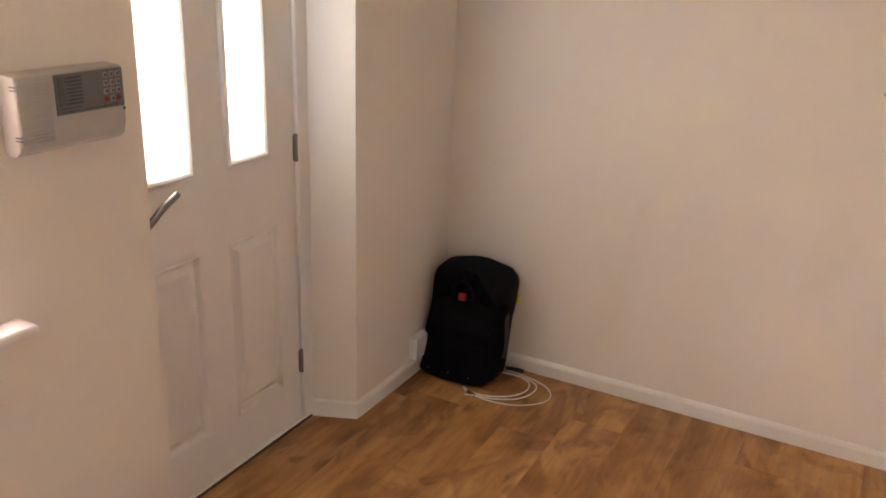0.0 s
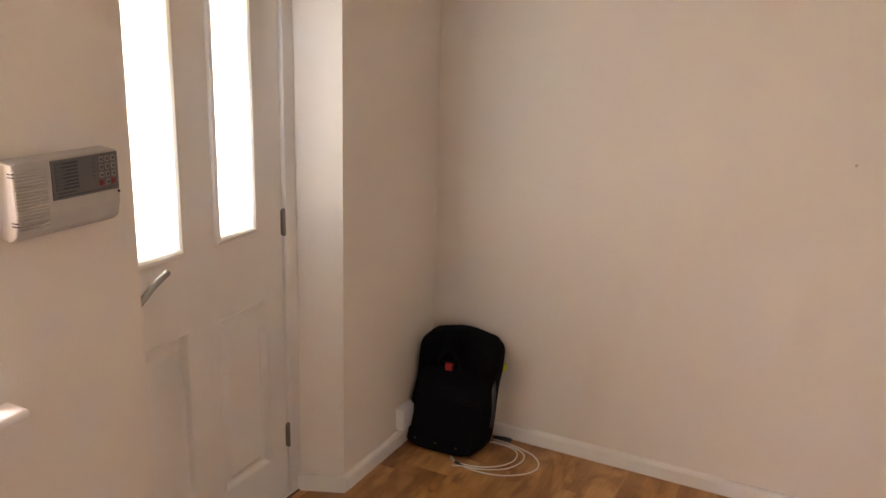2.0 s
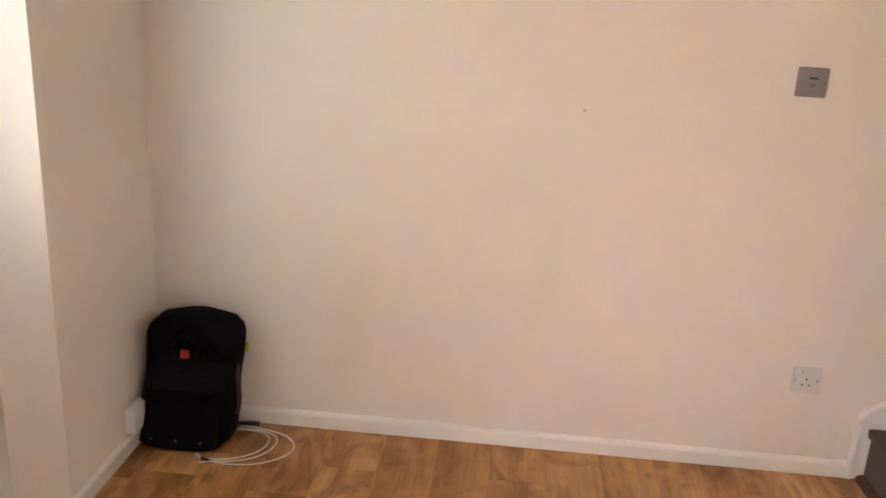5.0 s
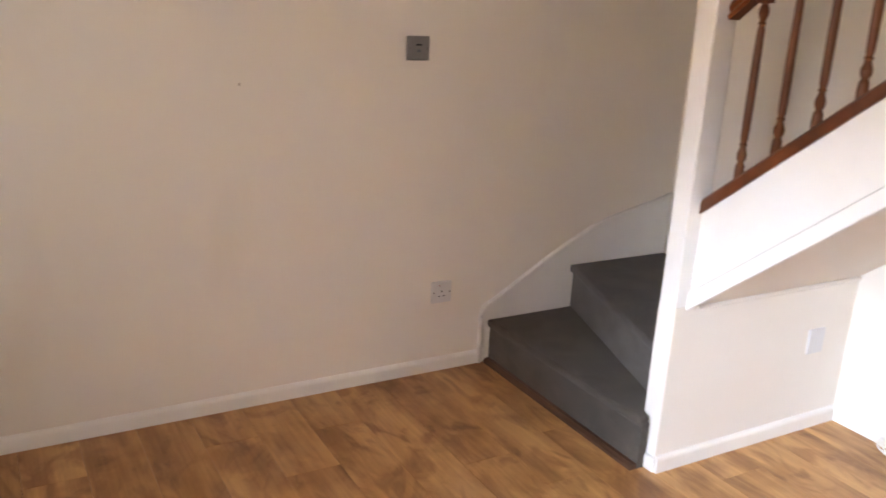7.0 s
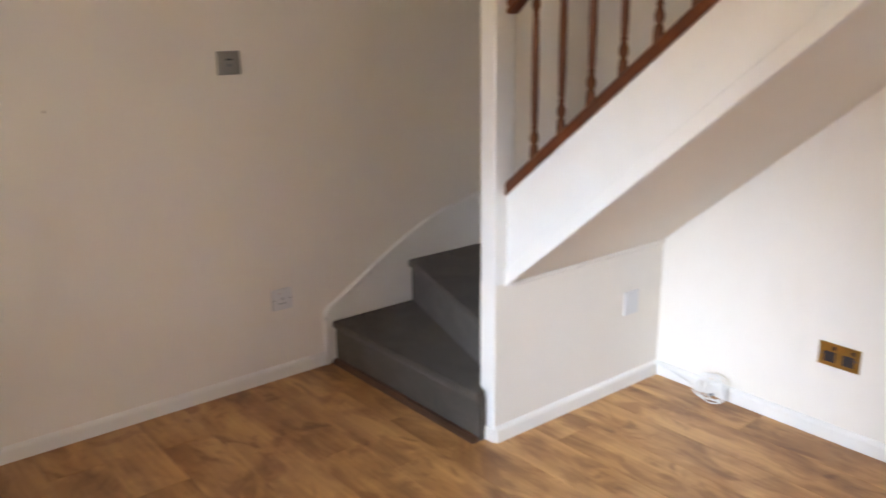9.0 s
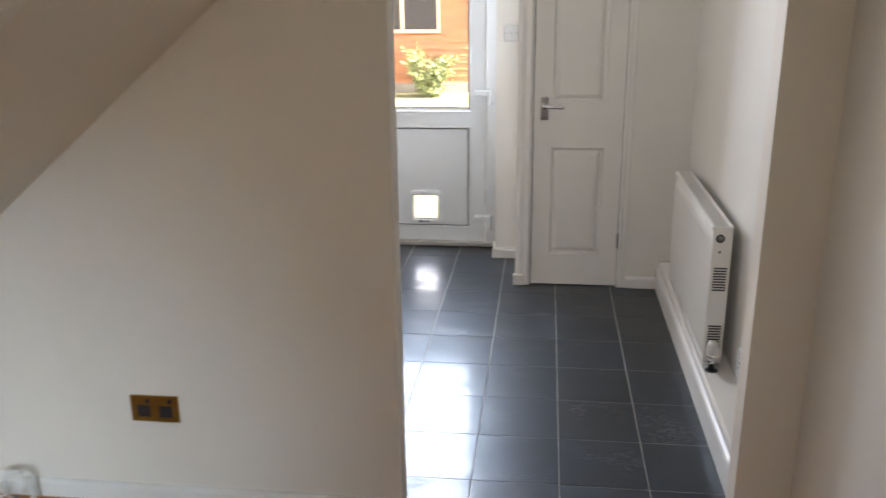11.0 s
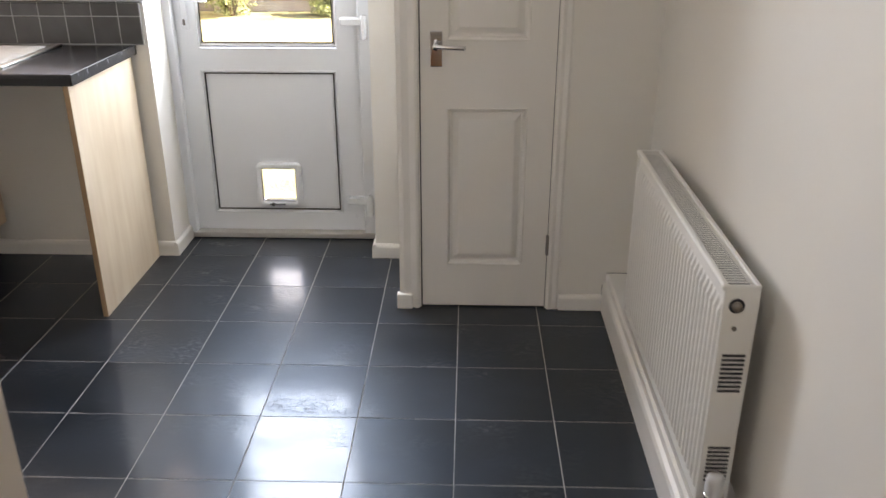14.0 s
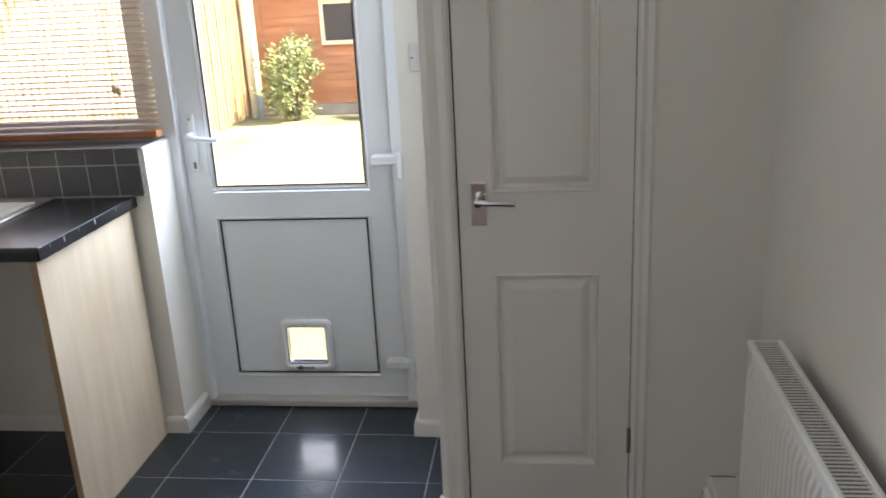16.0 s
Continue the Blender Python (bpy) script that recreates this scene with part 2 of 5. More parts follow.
M_STRIP = wood("dark_wood_strip", (0.05, 0.02, 0.01), (0.13, 0.055, 0.03), 0.45, (1, 0.1, 1), 30)
M_RAIL = wood("varnished_redwood", (0.085, 0.020, 0.006), (0.18, 0.048, 0.014), 0.3, (1, 0.5, 0.5), 24)
M_BALUSTER = wood("varnished_spindle_wood", (0.085, 0.022, 0.006), (0.19, 0.056, 0.017), 0.3, (1, 1, 0.12), 30)
M_WORKTOP = paint("black_slate_worktop", (0.011, 0.0115, 0.014), 0.24, 0.3, 55, 6, 0.12)
M_BIRCH = wood("pale_birch_laminate", (0.72, 0.56, 0.40), (0.82, 0.68, 0.52), 0.45, (1, 1, 0.1), 22)
M_EDGE = wood("brown_board_edge", (0.34, 0.21, 0.11), (0.48, 0.32, 0.19), 0.5, (1, 1, 0.1), 22)
M_STEEL = paint("brushed_steel", (0.62, 0.62, 0.61), 0.3, 0.08, 300, 7, 0.06, 0.0005, 1.0, (0.05, 1, 1))
M_CHROME = paint("chrome", (0.78, 0.78, 0.78), 0.1, 0.03, 80, 6, 0.0, 0.001, 1.0)
M_SATIN = paint("satin_grey_metal", (0.30, 0.29, 0.275), 0.42, 0.06, 200, 9, 0.05, 0.0005, 0.8)
M_BRASS = paint("aged_brass", (0.46, 0.29, 0.09), 0.3, 0.18, 120, 14, 0.05, 0.0005, 1.0)
M_HINGE = paint("dull_hinge_steel", (0.25, 0.23, 0.21), 0.5, 0.2, 160, 12, 0.1, 0.0005, 0.9)
M_RAD = paint("radiator_enamel", (0.80, 0.78, 0.74), 0.46, 0.03, 80, 3, 0.03)
M_FABRIC = paint("black_nylon_fabric", (0.0055, 0.0058, 0.0078), 0.75, 0.35, 350, 9, 0.5, 0.002)
M_FABRIC2 = paint("black_ripstop_fabric", (0.0058, 0.0062, 0.0085), 0.6, 0.3, 350, 14, 0.5, 0.002)
for m in (M_FABRIC, M_FABRIC2):
    m.node_tree.nodes["Principled BSDF"].inputs["Specular IOR Level"].default_value = 0.07
M_RED = paint("red_woven_tag", (0.33, 0.018, 0.022), 0.7, 0.15, 300, 12, 0.3)
M_GREYWEB = paint("grey_webbing", (0.055, 0.055, 0.062), 0.7, 0.2, 300, 12, 0.4)
M_HIVIS = paint("hi_vis_yellow", (0.55, 0.62, 0.02), 0.6, 0.1, 300, 12, 0.2)
M_STAIN = paint("old_filler", (0.55, 0.47, 0.40), 0.8, 0.2, 200, 30, 0.3)
M_CABLE = paint("white_cable", (0.78, 0.76, 0.73), 0.4, 0.06, 90, 9, 0.02)
M_GLASS = clear_glass("window_glass")
M_FLAP = clear_glass("smoked_flap_plastic", (0.97, 0.98, 0.99), 0.06)
M_FROST = frosted()
M_SLAT = slat_mat()
M_BLINDRAIL = wood("brown_blind_rail", (0.30, 0.11, 0.04), (0.42, 0.17, 0.07), 0.4, (1, 0.08, 1), 20)
M_LAWN = paint("lawn_grass", (0.25, 0.275, 0.145), 0.9, 0.4, 40, 1.2, 0.8, 0.03)
M_FENCE = wood("yellow_fence_wood", (0.38, 0.275, 0.135), (0.54, 0.41, 0.22), 0.8, (1, 1, 0.08), 18)
M_SHED = wood("orange_shed_boards", (0.42, 0.165, 0.075), (0.58, 0.26, 0.125), 0.75, (1, 0.1, 1), 18)
M_FELT = paint("roof_felt", (0.06, 0.055, 0.06), 0.9, 0.2, 120, 4, 0.4)
M_STONE = paint("concrete_plinth", (0.36, 0.34, 0.31), 0.9, 0.2, 40, 5, 0.4)
M_LEAF = leaf_mat("shrub_leaves", (0.09, 0.14, 0.045), (0.36, 0.42, 0.19))
M_TWIG = paint("shrub_twigs", (0.10, 0.07, 0.045), 0.9, 0.2, 60, 9, 0.3)


# ---- mesh helpers ----
def solid(bm, x0, x1, y0, y1, z0, z1, bevel=0.0, seg=2):
    """Adds a box, with its edges rounded by bevel."""
    v = [bm.verts.new((x, y, z)) for x in (x0, x1) for y in (y0, y1) for z in (z0, z1)]
    fs = [bm.faces.new([v[i] for i in q]) for q in ((0, 1, 3, 2), (4, 6, 7, 5), (0, 4, 5, 1), (2, 3, 7, 6), (0, 2, 6, 4), (1, 5, 7, 3))]
    if bevel:
        es = list({e for f in fs for e in f.edges})
        bmesh.ops.bevel(bm, geom=es, offset=bevel, segments=seg, affect="EDGES", profile=0.5)
    return bm


def block(x0, x1, y0, y1, z0, z1, bevel=0.0, seg=2):
    return solid(bmesh.new(), x0, x1, y0, y1, z0, z1, bevel, seg)


def prism(points, axis, a, b, bm=None, bevel=0.0):
    """Extrudes a polygon along an axis from a to b. points: the two other coordinates, in the order x, y, z."""
    bm = bm or bmesh.new()
    put = {"x": lambda p, q: (q, p[0], p[1]), "y": lambda p, q: (p[0], q, p[1]), "z": lambda p, q: (p[0], p[1], q)}[axis]
    lo, hi = [bm.verts.new(put(p, a)) for p in points], [bm.verts.new(put(p, b)) for p in points]
    n = len(points)
    fs = [bm.faces.new(lo[::-1]), bm.faces.new(hi)]
    fs += [bm.faces.new((lo[i], lo[(i + 1) % n], hi[(i + 1) % n], hi[i])) for i in range(n)]
    if bevel:
        bmesh.ops.bevel(bm, geom=list({e for f in fs for e in f.edges}), offset=bevel, segments=2, affect="EDGES", profile=0.5)
    return bm


def lathe(profile, centre, bm=None, seg=14, axis="z"):
    """Turns (radius, height) pairs about an axis through centre."""
    bm = bm or bmesh.new()
    rings = []
    for r, h in profile:
        ring = []
        for k in range(seg):
            a = 2 * math.pi * k / seg
            c, s = r * math.cos(a), r * math.sin(a)
            d = {"z": (c, s, h), "x": (h, c, s), "y": (c, h, s)}[axis]
            ring.append(bm.verts.new([centre[i] + d[i] for i in range(3)]))
        rings.append(ring)
    for a, b in zip(rings, rings[1:]):
        for k in range(seg):
            bm.faces.new((a[k], a[(k + 1) % seg], b[(k + 1) % seg], b[k]))
    bm.faces.new(rings[0][::-1])
    bm.faces.new(rings[-1])
    return bm


def tube(points, r, bm=None, seg=8):
    """A round cord along points."""
    bm = bm or bmesh.new()
    pts = [Vector(p) for p in points]
    rings, up = [], Vector((0, 0, 1))
    for i, p in enumerate(pts):
        d = (pts[min(i + 1, len(pts) - 1)] - pts[max(i - 1, 0)]).normalized()
        ref = up if abs(d.dot(up)) < 0.95 else Vector((1, 0, 0))
        u = d.cross(ref).normalized()
        w = d.cross(u)
        rings.append([bm.verts.new(p + r * (math.cos(2 * math.pi * k / seg) * u + math.sin(2 * math.pi * k / seg) * w)) for k in range(seg)])
    for a, b in zip(rings, rings[1:]):
        for k in range(seg):
            bm.faces.new((a[k], a[(k + 1) % seg], b[(k + 1) % seg], b[k]))
    bm.faces.new(rings[0][::-1])
    bm.faces.new(rings[-1])
    return bm


def smooth_line(points, n=8):
    """A Catmull-Rom line through points."""
    p = [Vector(q) for q in points]
    p = [2 * p[0] - p[1]] + p + [2 * p[-1] - p[-2]]
    out = []
    for i in range(1, len(p) - 2):
        for k in range(n):
            t = k / n
            out.append(0.5 * (2 * p[i] + (p[i + 1] - p[i - 1]) * t + (2 * p[i - 1] - 5 * p[i] + 4 * p[i + 1] - p[i + 2]) * t * t
                              + (3 * p[i] - p[i - 1] - 3 * p[i + 1] + p[i + 2]) * t ** 3))
    return out + [p[-2]]


def relief(put, u0, u1, v0, v1, panels, holes=(), bm=None):
    """A door's face with moulded panels and open lights. put(u, v, d): the place d metres proud of the face."""
    bm = bm or bmesh.new()
    rects = list(panels) + list(holes)
    us = sorted({u0, u1, *[r[0] for r in rects], *[r[1] for r in rects]})
    vs = sorted({v0, v1, *[r[2] for r in rects], *[r[3] for r in rects]})
    for a, b in zip(us, us[1:]):
        for c, d in zip(vs, vs[1:]):
            mu, mv = (a + b) / 2, (c + d) / 2
            if any(r[0] < mu < r[1] and r[2] < mv < r[3] for r in rects):
                continue
            bm.faces.new([bm.verts.new(put(*q, 0)) for q in ((a, c), (b, c), (b, d), (a, d))])

    def ring(r, inset, depth):
        a, b, c, d = r[0] + inset, r[1] - inset, r[2] + inset, r[3] - inset
        return [bm.verts.new(put(*q, depth)) for q in ((a, c), (b, c), (b, d), (a, d))]

    for r in panels:
        rs = [ring(r, i, d) for i, d in ((0, 0), (0.003, 0.003), (0.007, 0.001), (0.013, -0.015), (0.021, -0.016), (0.040, -0.003), (0.044, -0.002))]
        for p, q in zip(rs, rs[1:]):
            for k in range(4):
                bm.faces.new((p[k], p[(k + 1) % 4], q[(k + 1) % 4], q[k]))
        bm.faces.new(rs[-1])
    for r in holes:
        rs = [ring(r, i, d) for i, d in ((0, 0), (0.0025, -0.003), (0.005, 0.008), (0.014, 0.011), (0.021, 0.006), (0.025, -0.006), (0.025, -0.040))]
        for p, q in zip(rs, rs[1:]):
            for k in range(4):
                bm.faces.new((p[k], p[(k + 1) % 4], q[(k + 1) % 4], q[k]))
    bmesh.ops.remove_doubles(bm, verts=bm.verts, dist=0.0002)
    return bm


def mesh_object(name, bm, material, smooth=False):
    bmesh.ops.recalc_face_normals(bm, faces=bm.faces)
    me = bpy.data.meshes.new(name)
    bm.to_mesh(me)
    bm.free()
    me.materials.append(material)
    if smooth:
        for f in me.polygons:
            f.use_smooth = True
    return new(name, me)


def thing(name, at, label, category, group="", kind=""):
    ob = new(name)
    ob.location = at
    ob.empty_display_size = 0.05
    return tagged(ob, label, category, group, kind)


def part(name, bm, material, parent, label="", smooth=False):
    ob = mesh_object(name, bm, material, smooth)
    ob.parent = parent
    ob.matrix_parent_inverse = Matrix.Translation(-world_at(parent))
    return tagged(ob, label) if label else ob


def world_at(ob):
    """Where an unturned object's origin lies in the world."""
    if ob.type == "EMPTY":
        return Vector(ob.location)
    return Vector((0, 0, 0))


def structure(name, bm, material, label, category, smooth=False):
    return tagged(mesh_object(name, bm, material, smooth), label, category, kind="structure")


# ---- rooms ----
TOP = 2.36
NORTH, SOUTH = 0.0, -3.68
PART = 3.55      # west face of the wall between the rooms
BACK = 6.075     # kitchen's rear wall

structure("wall_north", block(-0.3, 6.33, NORTH, 0.12, -0.1, TOP), M_WALL, "long plain cream painted plaster wall", "wall")
structure("wall_south", block(-0.3, 6.33, SOUTH - 0.12, SOUTH, -0.1, TOP), M_KWALL, "plain white painted wall beside the radiator", "wall")

bm = bmesh.new()
for y0, y1, z0, z1 in ((-0.66, 0, -0.1, TOP), (-1.515, -0.66, 2.04, TOP), (-1.93, -1.515, -0.1, TOP), (-2.80, -1.93, -0.1, 0.83), (-2.80, -1.93, 2.05, TOP), (SOUTH, -2.80, -0.1, TOP)):
    solid(bm, -0.3, 0, y0, y1, z0, z1)
prism([(0, -0.66), (-0.30, -0.66), (-0.30, -0.78), (-0.15, -0.725)], "z", 0, 2.04, bm)
structure("wall_west", bm, M_WALL, "cream painted front wall with door and window recesses", "wall")

bm = bmesh.new()
for y0, y1, z0, z1 in ((-2.56, 0, -0.1, TOP), (-3.525, -2.56, 2.04, TOP), (SOUTH, -3.525, -0.1, TOP)):
    solid(bm, PART, PART + 0.09, y0, y1, z0, z1)
structure("wall_partition", bm, M_WALL, "painted partition wall with an open doorway to the kitchen", "wall")

bm = bmesh.new()
for y0, y1, z0, z1 in ((-1.847, 0, -0.1, 1.02), (-0.45, 0, 1.02, TOP), (-2.688, -0.45, 2.06, TOP), (SOUTH, -2.688, -0.1, TOP)):
    solid(bm, BACK, 6.38, y0, y1, z0, z1)
structure("wall_east", bm, M_KWALL, "white painted rear wall round the back door and window", "wall")

bm = bmesh.new()
solid(bm, 5.627, BACK, -2.90, -2.822, -0.1, TOP)
solid(bm, 5.627, 5.70, -3.35, -2.90, 2.02, TOP)
solid(bm, 5.627, 5.70, SOUTH, -3.35, -0.1, TOP)
structure("wall_cupboard", bm, M_KWALL, "white painted walls of a built-in kitchen cupboard", "wall")

bm = bmesh.new()
for x0, x1, y0, y1 in ((-0.3, 2.69, SOUTH - 0.12, 0.12), (PART, 6.38, SOUTH - 0.12, 0.12), (2.69, PART, SOUTH - 0.12, -2.62), (2.69, PART, 0, 0.12)):
    solid(bm, x0, x1, y0, y1, TOP, TOP + 0.12)
structure("ceiling", bm, M_CEIL, "flat white painted ceiling with the stairwell opening", "ceiling")
bm = bmesh.new()
for x0, x1, y0, y1, z0, z1 in ((2.60, 2.69, -2.71, 0.1, TOP + 0.12, 4.6), (PART, PART + 0.09, -2.71, 0.1, TOP + 0.12, 4.6), (2.69, PART, 0, 0.1, TOP + 0.12, 4.6), (2.69, PART, -2.71, -2.62, TOP + 0.12, 4.6), (2.60, PART + 0.09, -2.71, 0.1, 4.6, 4.7)):
    solid(bm, x0, x1, y0, y1, z0, z1)
structure("wall_stairwell", bm, M_WALL, "plain painted walls of the stairwell above", "wall")

floor = structure("floor", block(-0.3, PART + 0.045, SOUTH, 0, -0.12, -0.0125), M_SUB, "oak-effect laminate plank floor", "floor")
kfloor = structure("floor_kitchen", block(PART + 0.045, 6.38, SOUTH, 0, -0.12, -0.0010), M_GROUT, "dark slate-effect square floor tiles with pale grout", "floor")
structure("trim_threshold", prism([(PART + 0.02, 0), (PART + 0.03, 0.006), (PART + 0.06, 0.006), (PART + 0.07, 0)], "y", -3.525, -2.56), M_SATIN, "thin metal threshold strip between laminate and tiles", "threshold")

# the space under the flight, and the flight's own shell
SLOPE = 0.83
YN = -1.027


def skirt(name, x0, x1, y0, y1, face, label="low white painted skirting board", h=0.06):
    """A skirting board. face: the side that looks into the room, as +x, -x, +y or -y."""
    t = 0.016
    prof = [(0, 0), (t, 0), (t, h - 0.014), (t - 0.003, h - 0.006), (t - 0.009, h), (0, h)]
    if face == "-y":
        bm = prism([(y1 - a, b) for a, b in prof], "x", x0, x1)
    elif face == "+y":
        bm = prism([(y0 + a, b) for a, b in prof], "x", x0, x1)
    elif face == "+x":
        bm = prism([(x0 + a, b) for a, b in prof], "y", y0, y1)
    else:
        bm = prism([(x1 - a, b) for a, b in prof], "y", y0, y1)
    return structure(name, bm, M_GLOSS, label, "skirting")


skirt("baseboard_north", 0.016, 2.491, -1, 0, "-y")
skirt("baseboard_west", 0, 1, -0.662, 0, "+x")
skirt("baseboard_partition", 0, PART, -2.56, YN, "-x")
skirt("baseboard_stub", 0, PART, SOUTH, -3.525, "-x")
skirt("baseboard_under_stairs", 2.591, PART - 0.016, -2, YN - 0.002, "-y")
skirt("baseboard_front", 0, 1, SOUTH, -1.515, "+x")
skirt("baseboard_rear", 0, BACK, -1.847, -0.0, "-x")
skirt("baseboard_rear_nib", 0, BACK, -2.82, -2.688, "-x")
skirt("baseboard_cupboard", 0, 5.627, -3.556, -3.398, "-x")
skirt("baseboard_back_door_reveal", BACK - 0.016, 6.26, -1.9, -1.847, "-y")
skirt("baseboard_back_door_reveal_far", BACK - 0.016, 6.26, -2.688, -2.6, "+y")
structure("baseboard_door_reveal", prism([(0.014, -0.660), (0.014, -0.677), (-0.14, -0.742), (-0.145, -0.725)], "z", 0, 0.06), M_GLOSS, "low white skirting in the front door recess", "skirting")

# boxed-in pipes along the kitchen's south wall
prof = [(SOUTH, 0), (-3.553, 0), (-3.553, 0.092), (-3.557, 0.104), (-3.566, 0.112), (-3.566, 0.138), (-3.572, 0.147), (SOUTH, 0.147)]
structure("trim_pipe_boxing", prism(prof, "x", PART + 0.09, 5.627), M_GLOSS, "white painted pipe boxing below the radiator", "boxing")
# thin black strips stand in for the shade in the open joint
bm = bmesh.new()
solid(bm, 5.6195, 5.6225, -3.640, -3.567, 0.1468, 0.1482)
solid(bm, 5.6195, 5.6225, -3.5535, -3.5522, 0.058, 0.100)
structure("trim_boxing_gap_shade", bm, M_SEAL_GAP, "dark strips standing in for shade in the pipe boxing's end joint", "joint")

# sills, frames
structure("window_sill_front", block(-0.2, 0.062, -2.88, -1.872, 0.83, 0.853, 0.009, 3), M_GLOSS, "white painted rounded window sill board", "window sill")


# ---- stairs ----
def stairs():
    st = thing("staircase", (2.6, -0.5, 0), "winding grey carpeted staircase with a white painted string", "staircase")
    piv = Vector((2.655, -0.985))
    rise = 0.2015
    ends = [(2.549, -0.012), (2.985, -0.012), (3.53, -0.33), (3.53, -0.985)]
    for k in range(3):
        a, b = Vector(ends[k]), piv.copy()
        if k == 0:
            b = Vector((2.551, -0.99))
        poly = [b, a]
        if k < 2:
            poly.append(Vector((3.53, -0.012)))
        poly += [Vector((3.53, -1.02)), Vector((2.69, -1.02))] if k else [Vector((3.53, -1.02)), Vector((2.70, -1.02)), Vector((2.70, -0.93)), Vector((2.585, -0.93)), Vector((2.585, -0.99))]
        z0, z1 = rise * k, rise * (k + 1)
        d = (a - b).normalized()
        out = Vector((-d.y, d.x))
        body = prism([(p.x, p.y) for p in poly], "z", max(z0 - 0.02, 0), z1 - 0.03)
        part("riser", body, M_CARPET, st)
        lip = [(b + out * 0.020), (a + out * 0.020)] + poly[2:]
        if k == 0:
            lip = [(b + out * 0.020) + Vector((0, -0.012))] + lip[1:]
        tread = prism([(p.x, p.y) for p in lip], "z", z1 - 0.034, z1, None, 0.011)
        part("tread", tread, M_CARPET, st)
    for k in range(7):
        y = -0.985 - 0.2353 * k
        z = 0.815 + rise * k
        if z > 2.3:
            break
        part("riser", block(2.69, 3.53, y - 0.012, y, z - rise, z - 0.01), M_CARPET, st)
        part("tread", block(2.69, 3.53, y - 0.2353, y + 0.015, z - 0.018, z, 0.008), M_CARPET, st)
    part("base_strip", prism([(2.549, 0), (2.519, 0), (2.521, 0.010), (2.532, 0.02), (2.549, 0.02)], "y", -0.99, -0.018), M_STRIP, st, "dark stained timber strip")
    # curved string board on the long wall
    top = [(2.502, 0.20), (2.505, 0.243), (2.523, 0.262), (2.613, 0.311), (2.72, 0.376), (2.831, 0.442), (2.96, 0.513), (3.092, 0.574), (3.18, 0.603), (3.265, 0.624), (3.36, 0.645), (3.445, 0.662), (3.54, 0.69)]
    top = [(x - 0.010, z + 0.007) for x, z in top]
    part("wall_string", prism([(2.492, 0)] + top + [(3.54, 0)], "y", -0.012, -0.001), M_GLOSS, st, "white curved wall string")
    line = [(x, -0.011, z) for x, z in [(2.498, 0.0)] + [(x + 0.006, z - 0.005) for x, z in top]]
    part("string_moulding", tube(line, 0.011, None, 8), M_GLOSS, st, "rounded white moulding", True)
    # newel, outer string, soffit
    part("newel_post", block(2.593, 2.684, YN + 0.001, -0.952, 0, TOP - 0.002, 0.004), M_GLOSS, st, "white boxed newel post")
    part("newel_plinth", block(2.580, 2.600, YN - 0.008, -0.955, 0, 0.055, 0.005), M_GLOSS, st)
    dm = (TOP - 0.004 - 0.60) / SLOPE
    dt = (TOP - 0.004 - 0.925) / SLOPE
    w = 0.055
    part("string_core", prism([(YN, 0.60), (YN, 0.92), (YN - dt, TOP - 0.008), (YN - dm, TOP - 0.008)], "x", 2.664, 2.686), M_GLOSS, st)
    g = w + 0.004
    part("outer_string", prism([(YN, 0.60 + g), (YN, 0.925), (YN - dt, TOP - 0.004), (YN - dm + g / SLOPE, TOP - 0.004)], "x", 2.65, 2.665), M_GLOSS, st, "white sloping outer string")
    part("string_trim", prism([(YN, 0.592), (YN, 0.60 + w), (YN - dm + w / SLOPE, TOP - 0.006), (YN - dm - 0.008, TOP - 0.006)], "x", 2.638, 2.6645, None, 0.004), M_GLOSS, st)
    part("soffit", prism([(YN, 0.603), (YN, 0.63), (YN - dm + 0.03, TOP - 0.004), (YN - dm, TOP - 0.004)], "x", 2.652, PART - 0.001), M_WALL, st, "plastered sloping underside")
    return st


stairs()
structure("trim_soffit_bead", prism([(YN - 0.002, 0.586), (YN - 0.007, 0.589), (YN - 0.010, 0.595), (YN - 0.010, 0.607), (YN - 0.002, 0.600)], "x", 2.69, PART - 0.001), M_WALL, "thin white bead under the sloping soffit", "trim")
structure("wall_under_stairs", block(2.594, PART, YN - 0.002, -0.95, 0, 0.607), M_WALL, "low painted wall below the winding stairs", "wall")


